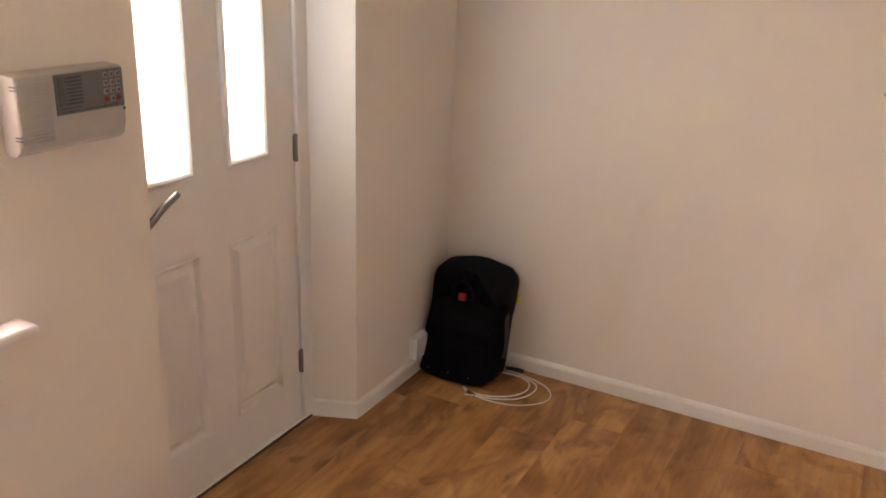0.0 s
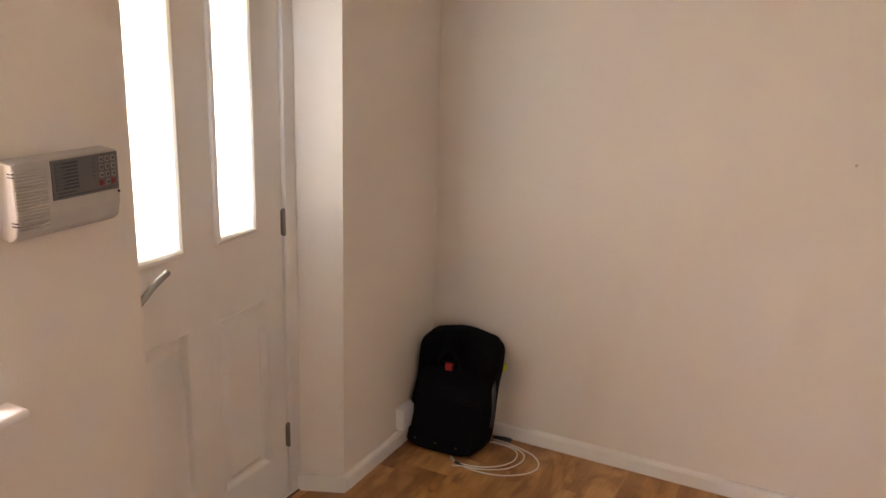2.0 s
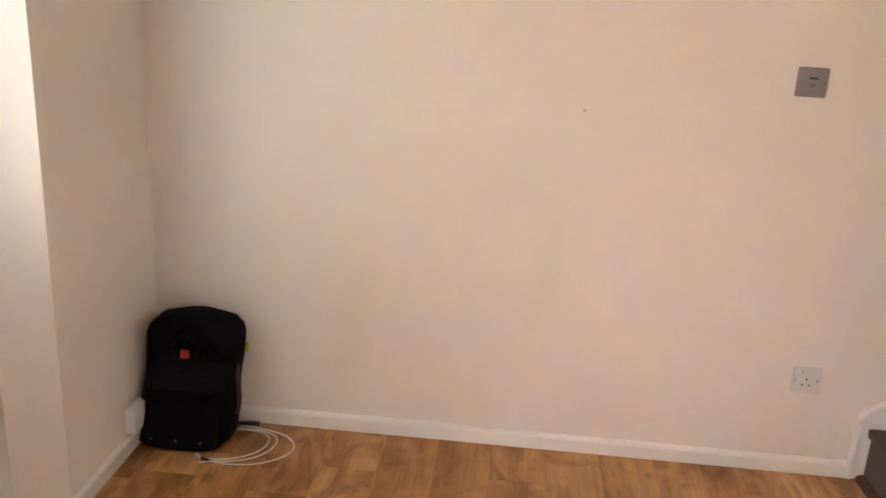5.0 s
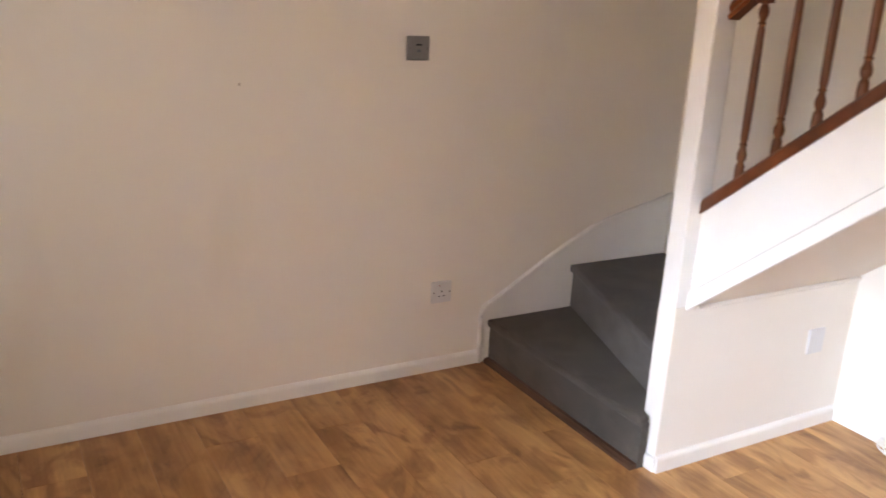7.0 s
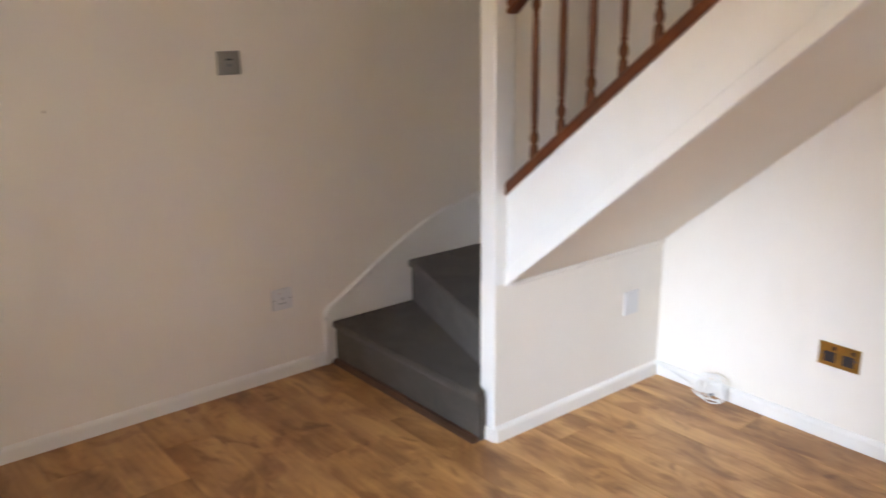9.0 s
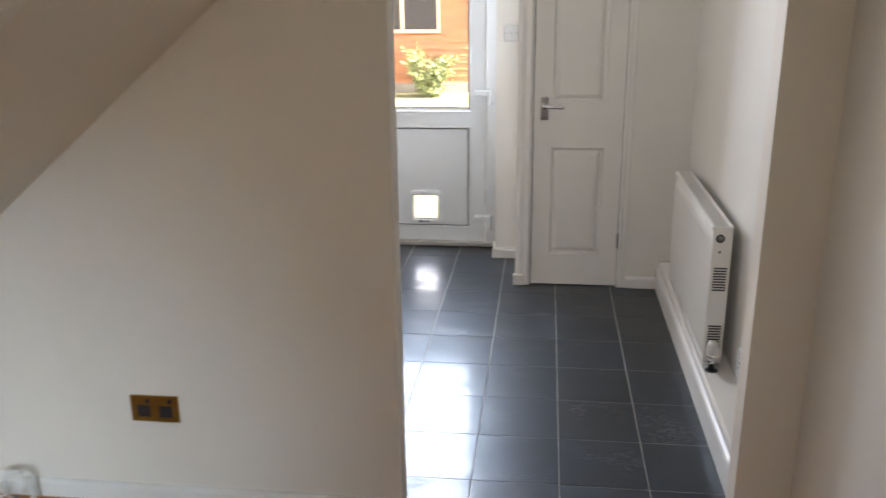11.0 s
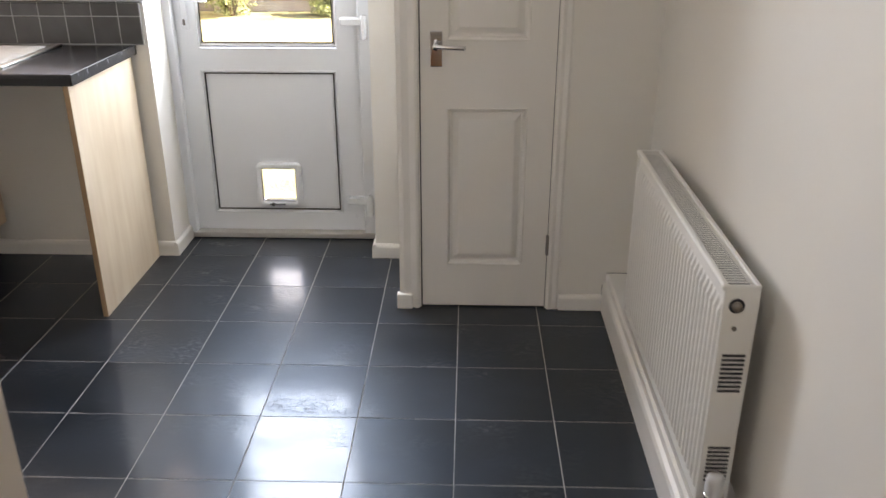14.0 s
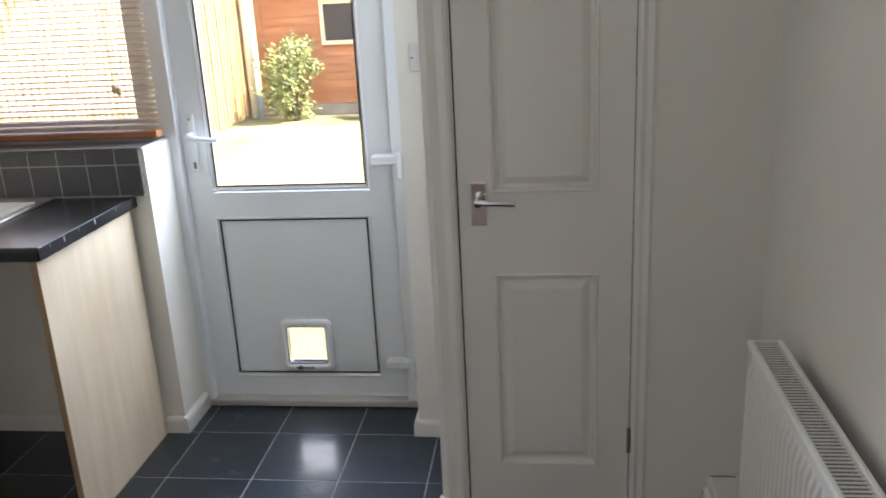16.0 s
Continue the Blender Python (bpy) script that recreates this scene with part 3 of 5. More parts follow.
def balustrade():
    b = thing("balustrade", (2.668, -1.03, 0.93), "varnished redwood stair balustrade with turned spindles", "balustrade")
    s = 0.81
    n = 1.55
    prof = [(2.640, -0.005), (2.640, 0.035), (2.648, 0.045), (2.688, 0.045), (2.696, 0.035), (2.696, -0.005)]

    def rail(prof, z, y1, cut=0.0):
        bm = bmesh.new()
        a = [bm.verts.new((x, YN - 0.0, z + h)) for x, h in prof]
        c = [bm.verts.new((x, y1, z + h + s * (YN - y1))) for x, h in prof]
        k = len(prof)
        bm.faces.new(a)
        bm.faces.new(c[::-1])
        for i in range(k):
            bm.faces.new((a[i], a[(i + 1) % k], c[(i + 1) % k], c[i]))
        return bm

    part("base_rail", rail(prof, 0.930, YN - n), M_RAIL, b)
    hp = [(2.645, 0), (2.640, 0.012), (2.648, 0.022), (2.640, 0.036), (2.648, 0.052), (2.668, 0.058), (2.688, 0.052), (2.696, 0.036), (2.688, 0.022), (2.696, 0.012), (2.691, 0)]
    part("handrail", rail(hp, 1.525, YN - 1.0), M_RAIL, b)
    shape = [(0.0125, 0.043), (0.009, 0.050), (0.0145, 0.062), (0.0155, 0.075), (0.010, 0.092), (0.0085, 0.098), (0.013, 0.104), (0.0085, 0.110), (0.0115, 0.122), (0.0130, 0.22), (0.0125, 0.34), (0.0115, 0.44),
             (0.0085, 0.452), (0.013, 0.458), (0.0085, 0.464), (0.010, 0.470), (0.0155, 0.487), (0.0145, 0.50), (0.009, 0.512), (0.0165, 0.517)]
    me = None
    for k in range(7):
        y = -1.134 - 0.1185 * k
        z = 0.930 + 0.045 + s * (YN - y)
        if k == 0:
            bm = bmesh.new()
            lathe([(0.0145, -0.014), (0.0150, 0.024), (0.0135, 0.040), (0.0120, 0.044)], (0, 0, 0), bm, 12)
            solid(bm, -0.018, 0.018, -0.018, 0.018, 0.517, 0.575)
            lathe(shape, (0, 0, 0), bm, 12)
            bmesh.ops.recalc_face_normals(bm, faces=bm.faces)
            me = bpy.data.meshes.new("baluster")
            bm.to_mesh(me)
            bm.free()
            me.materials.append(M_BALUSTER)
        o = new("baluster", me)
        o.parent = b
        o.location = (0, y + 1.03, z - 0.93)
    return b


balustrade()


# ---- front door, window, alarm ----
def front_door():
    X = -0.15
    d = thing("door_1", (X, -1.155, 0), "closed white front door with two tall obscured glass lights", "door", kind="structure")

    def put(u, v, w):
        return (X + w, u, v)

    y0, y1 = -1.528, -0.782
    lights = [(-1.096, -0.908, 0.978, 1.866), (-1.404, -1.216, 0.978, 1.866)]
    panels = [(-1.095, -0.872, 0.175, 0.755), (-1.438, -1.215, 0.175, 0.755)]
    bm = relief(put, y0, y1, 0.014, 2.0, panels, lights)
    part("leaf_face", bm, M_DOOR, d)
    bm = bmesh.new()
    for a, b in ((y0, -1.398 + 0.018), (-1.221 - 0.018, -1.089 + 0.018), (-0.912 - 0.018, y1)):
        solid(bm, X - 0.045, X - 0.018, a, b, 1.0, 1.85)
    solid(bm, X - 0.045, X - 0.018, y0, y1, 0.014, 1.0)
    solid(bm, X - 0.045, X - 0.018, y0, y1, 1.85, 2.0)
    part("leaf_core", bm, M_DOOR, d)
    for r in lights:
        part("glass_pane", block(X - 0.016, X - 0.010, r[0] + 0.02, r[1] - 0.02, r[2] + 0.02, r[3] - 0.02), M_FROST, d, "bright obscured glass")
    for z in (0.235, 0.985, 1.75):
        h = part("hinge", lathe([(0.006, -0.045), (0.007, -0.044), (0.007, 0.044), (0.006, 0.045)], (X + 0.004, -0.779, z), None, 8), M_HINGE, d, "dull steel butt hinge")
        part("hinge_leaf", block(X - 0.001, X + 0.0015, -0.791, -0.779, z - 0.040, z + 0.040), M_HINGE, h)
    hd = part("handle", tube(smooth_line([(X + 0.045, -1.468, 0.885), (X + 0.055, -1.44, 0.908), (X + 0.058, -1.39, 0.945), (X + 0.058, -1.335, 0.972)], 5), 0.0095, None, 10), M_SATIN, d, "satin grey lever handle", True)
    part("backplate", block(X, X + 0.009, -1.49, -1.452, 0.79, 0.985, 0.003), M_CHROME, hd)
    part("spindle", lathe([(0.011, 0), (0.011, 0.052)], (X, -1.468, 0.885), None, 10, "x"), M_CHROME, hd)
    structure("trim_front_door_frame", bmesh_frame(X - 0.05, X + 0.012, -1.60, -0.722, 2.06, -1.533, -0.779, 2.005), M_DOOR, "white painted front door frame", "door frame")
    structure("trim_front_door_threshold", block(X - 0.06, X + 0.010, -1.56, -0.735, -0.005, 0.012, 0.003), M_GLOSS, "white door threshold bar with a worn dark edge", "threshold")
    structure("trim_weather_bar", block(X + 0.010, X + 0.017, -1.52, -0.74, 0, 0.006), M_STRIP, "thin dark bar at the front door threshold", "threshold")


def bmesh_frame(x0, x1, ya, yb, ztop, ia, ib, iz):
    bm = bmesh.new()
    solid(bm, x0, x1, ya, ia, 0, ztop, 0.003, 1)
    solid(bm, x0, x1, ib, yb, 0, ztop, 0.003, 1)
    solid(bm, x0, x1, ia, ib, iz, ztop)
    return bm


front_door()


def front_window():
    w = thing("window_1", (-0.15, -2.36, 0.85), "white framed front window lighting the living room", "window", kind="structure")
    bm = bmesh.new()
    for a, b, c, d in ((-2.80, -1.93, 0.83, 0.90), (-2.80, -1.93, 1.99, 2.05), (-2.80, -2.74, 0.90, 1.99), (-1.99, -1.93, 0.90, 1.99)):
        solid(bm, -0.22, -0.16, a, b, c, d)
    part("window_frame", bm, M_UPVC, w)
    o = part("pane", block(-0.193, -0.187, -2.74, -1.99, 0.90, 1.99), M_GLASS, w)
    o.visible_shadow = False


front_window()


def alarm_box():
    a = thing("alarm_panel", (0.0, -1.725, 1.18), "off-white wall alarm panel with a grey keypad", "alarm panel")
    y0, y1, z0, z1 = -1.852, -1.600, 1.186, 1.345
    # curved front
    prof = [(0.001, z0 + 0.004), (0.03, z0), (0.046, z0 + 0.012), (0.054, z0 + 0.045), (0.055, z1 - 0.02), (0.050, z1 - 0.004), (0.001, z1)]
    bm = prism(prof, "y", y0, y1, None, 0.003)
    part("casing", bm, M_CREAMPL, a)
    for k in range(19):
        z = z0 + 0.024 + k * 0.0064
        part("vent_rib", block(0.0515, 0.0572, y0 + 0.002, y0 + 0.074, z, z + 0.0034, 0.0008, 1), M_CREAMPL, a)
        part("vent_slot", block(0.040, 0.0548, y0 - 0.0012, y0 + 0.004, z + 0.0036, z + 0.0060), M_DARKPL_SHADE, a) if k in (1, 2, 16, 17) else None
    pad = part("keypad_plate", block(0.053, 0.0572, -1.768, -1.604, 1.258, 1.338, 0.001), M_KEYPAD, a, "grey keypad plate")
    for k in range(8):
        z = 1.2765 + k * 0.0072
        part("zone_label", block(0.057, 0.0580, -1.761, -1.706, z, z + 0.0046), M_LABEL, pad, "dark printed zone label")
        part("print_bar", block(0.0578, 0.0584, -1.759, -1.744 + 0.004 * (k % 3), z + 0.0014, z + 0.0032), M_KEYPAD, pad)
    part("print_line", block(0.057, 0.0578, -1.759, -1.622, 1.2625, 1.2645), M_LABEL, pad)
    part("print_line", block(0.057, 0.0578, -1.757, -1.712, 1.2690, 1.2715), M_LABEL, pad)
    for r in range(4):
        for c in range(3):
            y, z = -1.650 + c * 0.0155, 1.3265 - r * 0.0165
            part("key", block(0.057, 0.0612, y - 0.0052, y + 0.0052, z - 0.0058, z + 0.0058, 0.0012, 1), M_REDKEY if r == 3 and c != 1 else M_KEY, pad)
            part("key_print", block(0.0612, 0.0616, y - 0.0022, y + 0.0022, z - 0.003, z + 0.003), M_LABEL, pad)
    for k in range(5):
        part("indicator", lathe([(0.0014, 0), (0.0014, 0.002)], (0.057, -1.668, 1.330 - k * 0.009), None, 8, "x"), M_LABEL, pad)
    part("lock_hole", lathe([(0.0026, 0), (0.0026, 0.003)], (0.056, -1.606, 1.252), None, 8, "x"), M_DARKPL_SHADE, a)


alarm_box()


# ---- sockets and switches ----
def plate(name, at, facing, w, h, material, label, category, gang=1, depth=0.012, kind_of="socket"):
    """A wall plate. facing: 'x+', 'x-', 'y+' or 'y-' is the way that its front looks."""
    t = thing(name, at, label, category)

    def place(u0, u1, v0, v1, d0, d1, bevel=0.0):
        cx, cy, cz = at
        sg = 1 if facing[1] == "+" else -1
        a, b = sorted((sg * d0, sg * d1))
        if facing[0] == "x":
            return block(cx + a, cx + b, cy + u0, cy + u1, cz + v0, cz + v1, bevel)
        return block(cx + u0, cx + u1, cy + a, cy + b, cz + v0, cz + v1, bevel)

    body = part("faceplate", place(-w / 2, w / 2, -h / 2, h / 2, 0, depth, min(0.003, depth / 3)), material, t)
    if kind_of == "socket":
        for g in range(gang):
            c = (g - (gang - 1) / 2) * w / gang * 0.9
            for du, dv, su, sv in ((0, 0.004, 0.0048, 0.009), (-0.011, -0.017, 0.0075, 0.0052), (0.011, -0.017, 0.0075, 0.0052)):
                part("pin_slot", place(c + du - su / 2, c + du + su / 2, dv - sv / 2, dv + sv / 2, depth - 0.001, depth + 0.0006), M_SEAL_GAP, t)
            part("rocker", place(c - 0.022, c - 0.010, 0.020, 0.034, depth, depth + 0.004, 0.001), material if material is not M_BRASS else M_DARKPL_SHADE, t)
            if material is not M_BRASS:
                part("indicator", place(c - 0.019, c - 0.013, 0.030, 0.033, depth + 0.0035, depth + 0.0045), M_REDKEY, t)
            else:
                part("insert", place(c - 0.021, c + 0.021, -0.028, 0.012, depth - 0.002, depth + 0.0003), M_DARKPL_SHADE, t)
    elif kind_of == "key":
        part("inner_plate", place(-w * 0.36, w * 0.36, -h * 0.36, h * 0.36, depth, depth + 0.002, 0.0008), material, t)
        part("key_slot", place(-0.012, 0.014, 0.010, 0.016, depth + 0.0015, depth + 0.0026), M_SEAL_GAP, t)
        part("emblem", place(-0.008, 0.008, -0.014, -0.004, depth + 0.0018, depth + 0.0026), M_GREYPL, t)
    elif kind_of == "spur":
        part("rocker", place(-0.012, 0.012, -0.018, 0.018, depth, depth + 0.004, 0.001), material, t)
        part("indicator", place(-0.003, 0.003, -0.002, 0.004, depth + 0.004, depth + 0.0048), M_GREYPL, t)
    for s in (-1, 1):
        part("screw", place(s * w * 0.40 - 0.003, s * w * 0.40 + 0.003, -0.003, 0.003, depth - 0.0005, depth + 0.0008), M_HINGE if kind_of != "blank" else M_PLASTIC, t)
    return t


plate("wall_switch", (2.139, 0, 1.355), "y-", 0.093, 0.090, M_SATIN, "square grey metal switch plate on the plain wall", "switch", 1, 0.010, "key")
plate("wall_socket", (2.294, 0, 0.358), "y-", 0.094, 0.094, M_PLASTIC, "white single plug socket low on the cream wall", "socket", 1, 0.012)
plate("wall_socket", (3.345, YN - 0.002, 0.372), "y-", 0.086, 0.100, M_PLASTIC, "white blank outlet plate below the stairs", "socket", 1, 0.010, "blank")
plate("brass_socket", (PART, -1.810, 0.326), "x-", 0.152, 0.088, M_BRASS, "brass double plug socket with black inserts", "socket", 2, 0.006)
plate("kitchen_socket", (4.10, SOUTH, 0.276), "y+", 0.155, 0.090, M_PLASTIC, "white double plug socket above the pipe boxing", "socket", 2, 0.032)
plate("kitchen_switch", (BACK, -2.768, 1.275), "x-", 0.075, 0.084, M_PLASTIC, "white fused switch beside the back door", "switch", 1, 0.014, "spur")
plate("surface_socket", (0.0, -0.247, 0.117), "x+", 0.105, 0.088, M_UPVC, "white surface mounted socket box beside the backpack", "socket", 1, 0.036, "blank")

tagged(mesh_object("wall_plug", lathe([(0.005, 0), (0.0055, 0.002), (0.004, 0.003)], (1.455, -0.0025, 1.225), None, 10, "y"), M_STAIN), "small filled screw hole in the cream wall", "wall plug")


# ---- backpack and its cable ----
def backpack():
    b = thing("backpack", (0.185, -0.17, 0), "black nylon backpack standing in the corner on laminate", "backpack")
    H = 0.478

    def shell(w0, w1, d, h, y_front, zlo, puff, nu=28, nv=18):
        """A rounded upright bag shape; its back leans to the wall."""
        bm = bmesh.new()
        rings = []
        for j in range(nv + 1):
            f = j / nv
            z = zlo + h * f
            edge = min(1.0, (min(f, 1 - f) / 0.17)) if f > 0.5 else min(1.0, f / 0.08)
            r = math.sqrt(max(0.0, 1 - (1 - edge) ** 2))
            r = 0.30 + 0.70 * r if f > 0.5 else 0.80 + 0.20 * r
            w = (w0 + (w1 - w0) * f) * r * (1 - 0.05 * math.exp(-((z - 0.24) / 0.07) ** 2))
            lean = 0.05 * (z / H - 0.6)
            dd = d * (0.55 + 0.45 * r) * (1 - 0.22 * f)
            ring = []
            for i in range(nu):
                a = 2 * math.pi * i / nu
                c, s = math.cos(a), math.sin(a)
                e = 0.55
                x = 0.5 * w * math.copysign(abs(c) ** e, c)
                y = 0.5 * dd * math.copysign(abs(s) ** e, s)
                wob = 0.005 * noise.noise(Vector((x * 9, y * 9, z * 8 + puff)))
                ring.append(bm.verts.new((0.185 + x + lean + wob, y_front + dd / 2 + y + 0.05 * f + wob, z)))
            rings.append(ring)
        for p, q in zip(rings, rings[1:]):
            for i in range(nu):
                bm.faces.new((p[i], p[(i + 1) % nu], q[(i + 1) % nu], q[i]))
        bm.faces.new(rings[0][::-1])
        bm.faces.new(rings[-1])
        return bm

    part("body", shell(0.345, 0.328, 0.20, H, -0.250, 0.0, 0.0), M_FABRIC, b, "", True)
    part("front_pocket", shell(0.275, 0.255, 0.06, 0.20, -0.270, 0.012, 3.0), M_FABRIC2, b, "", True)
    part("upper_pocket", shell(0.265, 0.28, 0.04, 0.13, -0.242, 0.215, 7.0), M_FABRIC2, b, "", True)
    # flap with a curved lower hem
    flap = bmesh.new()
    n = 18
    hi, lo = [], []
    for i in range(n + 1):
        f = i / n - 0.5
        x = 0.198 + 0.30 * f
        hi.append(flap.verts.new((x + 0.008, -0.204 + 0.28 * f * f, 0.455 - 0.25 * f * f)))
        lo.append(flap.verts.new((x, -0.238 + 0.15 * f * f, 0.340 + 0.02 * math.cos(6 * f))))
    for i in range(n):
        flap.faces.new((hi[i], hi[i + 1], lo[i + 1], lo[i]))
    bmesh.ops.solidify(flap, geom=flap.faces[:], thickness=0.008)
    part("top_flap", flap, M_FABRIC2, b, "", True)
    part("grab_handle", tube(smooth_line([(0.156, -0.236, 0.358), (0.158, -0.246, 0.395), (0.197, -0.244, 0.428), (0.236, -0.246, 0.395), (0.236, -0.236, 0.358)], 6), 0.006, None, 8), M_FABRIC2, b, "dark webbing loop", True)
    part("tag", block(0.184, 0.212, -0.254, -0.240, 0.350, 0.378, 0.002), M_RED, b, "small red woven tag")
    x = 0.342
    part("side_strap", tube(smooth_line([(x, -0.15, 0.30), (x + 0.010, -0.165, 0.24), (x + 0.012, -0.165, 0.17), (x, -0.155, 0.11)], 5), 0.008, None, 6), M_GREYWEB, b, "grey side strap", True)
    part("hi_vis_edge", block(0.347, 0.358, -0.09, -0.06, 0.315, 0.345, 0.005), M_HIVIS, b, "hi-vis yellow lining showing at the side")
    for x in (0.072, 0.16, 0.248):
        part("stud", lathe([(0.004, -0.003), (0.004, 0.003)], (x, -0.270, 0.045), None, 8, "y"), M_GREYWEB, b)


backpack()


def floor_cable():
    c = thing("charging_cable", (0.35, -0.2, 0), "loosely coiled white cable with black connectors on the laminate", "cable")
    z = 0.0045
    pts = [(0.30, -0.055, z), (0.40, -0.065, z), (0.50, -0.10, z), (0.548, -0.165, z), (0.53, -0.235, z), (0.455, -0.295, z), (0.36, -0.315, z), (0.27, -0.30, z), (0.235, -0.275, z)]
    part("cord", tube(smooth_line(pts, 8), 0.0026, None, 8), M_CABLE, c, "", True)
    z2 = 0.0105
    pts = [(0.31, -0.085, z), (0.385, -0.085, z), (0.44, -0.12, z2), (0.455, -0.18, z2), (0.425, -0.245, z2), (0.36, -0.29, z2), (0.29, -0.305, z2), (0.25, -0.29, z)]
    part("cord", tube(smooth_line(pts, 8), 0.0026, None, 8), M_CABLE, c, "", True)
    pts = [(0.32, -0.075, z), (0.41, -0.080, z), (0.472, -0.125, z2), (0.482, -0.185, z2), (0.45, -0.255, z2), (0.375, -0.302, z2), (0.30, -0.318, z2), (0.262, -0.322, z)]
    part("cord", tube(smooth_line(pts, 8), 0.0026, None, 8), M_CABLE, c, "", True)
    part("connector", tube([(0.31, -0.052, 0.008), (0.345, -0.048, 0.012), (0.385, -0.046, 0.012)], 0.0085, None, 8), M_DARKPL_SHADE, c, "black plug end", True)
    part("connector", tube([(0.262, -0.298, 0.007), (0.30, -0.312, 0.007)], 0.006, None, 8), M_DARKPL_SHADE, c, "black plug end", True)
    part("connector", tube([(0.232, -0.272, 0.006), (0.252, -0.290, 0.006)], 0.005, None, 8), M_CABLE, c, "", True)


floor_cable()


def wall_cable():
    c = thing("cable_coil", (3.46, -1.36, 0), "small coil of white cable standing against the skirting", "cable")
    pts = [(3.53, YN - 0.015, 0.05), (3.515, -1.12, 0.052), (3.51, -1.22, 0.03), (3.495, -1.30, 0.02)]
    for k in range(48):
        a = 2 * math.pi * k / 12
        r = 0.056 + 0.006 * math.sin(k * 1.7)
        f = k / 48
        pts.append((3.50 - 0.05 * f - 0.018 * math.sin(a + 0.6), -1.355 - r * math.cos(a + 2.2) + 0.012 * math.sin(k), 0.066 + r * math.sin(a + 2.2)))
    part("cord", tube(smooth_line(pts, 3), 0.0026, None, 8), M_CABLE, c, "", True)
    part("plug", tube([(3.455, -1.36, 0.04), (3.45, -1.375, 0.05)], 0.006, None, 8), M_GREYPL, c, "small grey plug", True)


wall_cable()


# ---- kitchen: cupboard door ----
def cupboard_door():
    X = 5.632
    d = thing("door_2", (X, -3.125, 0), "closed white two-panel cupboard door with chrome lever", "door", kind="structure")

    def put(u, v, w):
        return (X - w, u, v)

    y0, y1 = -3.348, -2.904
    bm = relief(put, y0, y1, 0.006, 1.99, [(-3.262, -2.990, 0.168, 0.742), (-3.262, -2.990, 0.962, 1.88)])
    part("leaf_face", bm, M_DOOR, d)
    part("leaf_core", block(X + 0.018, X + 0.05, y0, y1, 0.006, 1.99), M_DOOR, d)
    h = part("handle", tube(smooth_line([(X - 0.042, -2.957, 0.948), (X - 0.046, -2.985, 0.947), (X - 0.046, -3.02, 0.945), (X - 0.043, -3.052, 0.943)], 5), 0.0075, None, 10), M_CHROME, d, "chrome lever handle", True)
    part("backplate", block(X - 0.007, X, -2.977, -2.936, 0.878, 0.993, 0.0025), M_CHROME, h)
    part("backplate_rim", block(X - 0.0085, X - 0.006, -2.973, -2.940, 0.980, 0.990, 0.001), M_CHROME, h)
    part("spindle", lathe([(0.012, 0), (0.010, 0.012), (0.008, 0.042)], (X - 0.046, -2.957, 0.948), None, 12, "x"), M_CHROME, h, "", True)
    for z in (0.25, 1.70):
        part("hinge", lathe([(0.005, -0.038), (0.006, -0.037), (0.006, 0.037), (0.005, 0.038)], (X - 0.002, -3.349, z), None, 8), M_HINGE, d, "dull steel hinge")
    # black strips paint the shade between leaf and frame
    for y in (y1 + 0.0022, y0 - 0.0022):
        part("shadow_gap", block(X - 0.0005, X + 0.03, y - 0.002, y + 0.002, 0.006, 1.99), M_SEAL_GAP, d)
    prof = [(0, 0), (0.018, 0.004), (0.022, 0.012), (0.016, 0.03), (0.018, 0.05), (0.012, 0.062), (0.0, 0.066)]

    def arch(name, y_in, y_out):
        w = y_out - y_in
        pts = [(X + 0.004 - a, y_in + w * b / 0.066) for a, b in prof]
        bm = prism(pts + [(X + 0.03, y_out), (X + 0.03, y_in)], "z", 0.0, 2.05)
        return structure(name, bm, M_GLOSS, "white moulded door architrave", "architrave")

    arch("trim_architrave_near", -2.899, -2.8215)
    arch("trim_architrave_far", -3.353, -3.398)
    structure("trim_architrave_plinth", block(X - 0.027, X + 0.004, -2.868, -2.812, 0, 0.058, 0.004), M_GLOSS, "white plinth block at the architrave's foot", "architrave")
    structure("trim_architrave_head", block(X - 0.016, X + 0.0, -3.40, -2.82, 2.051, 2.12, 0.004), M_GLOSS, "white moulded door architrave head", "architrave")


cupboard_door()


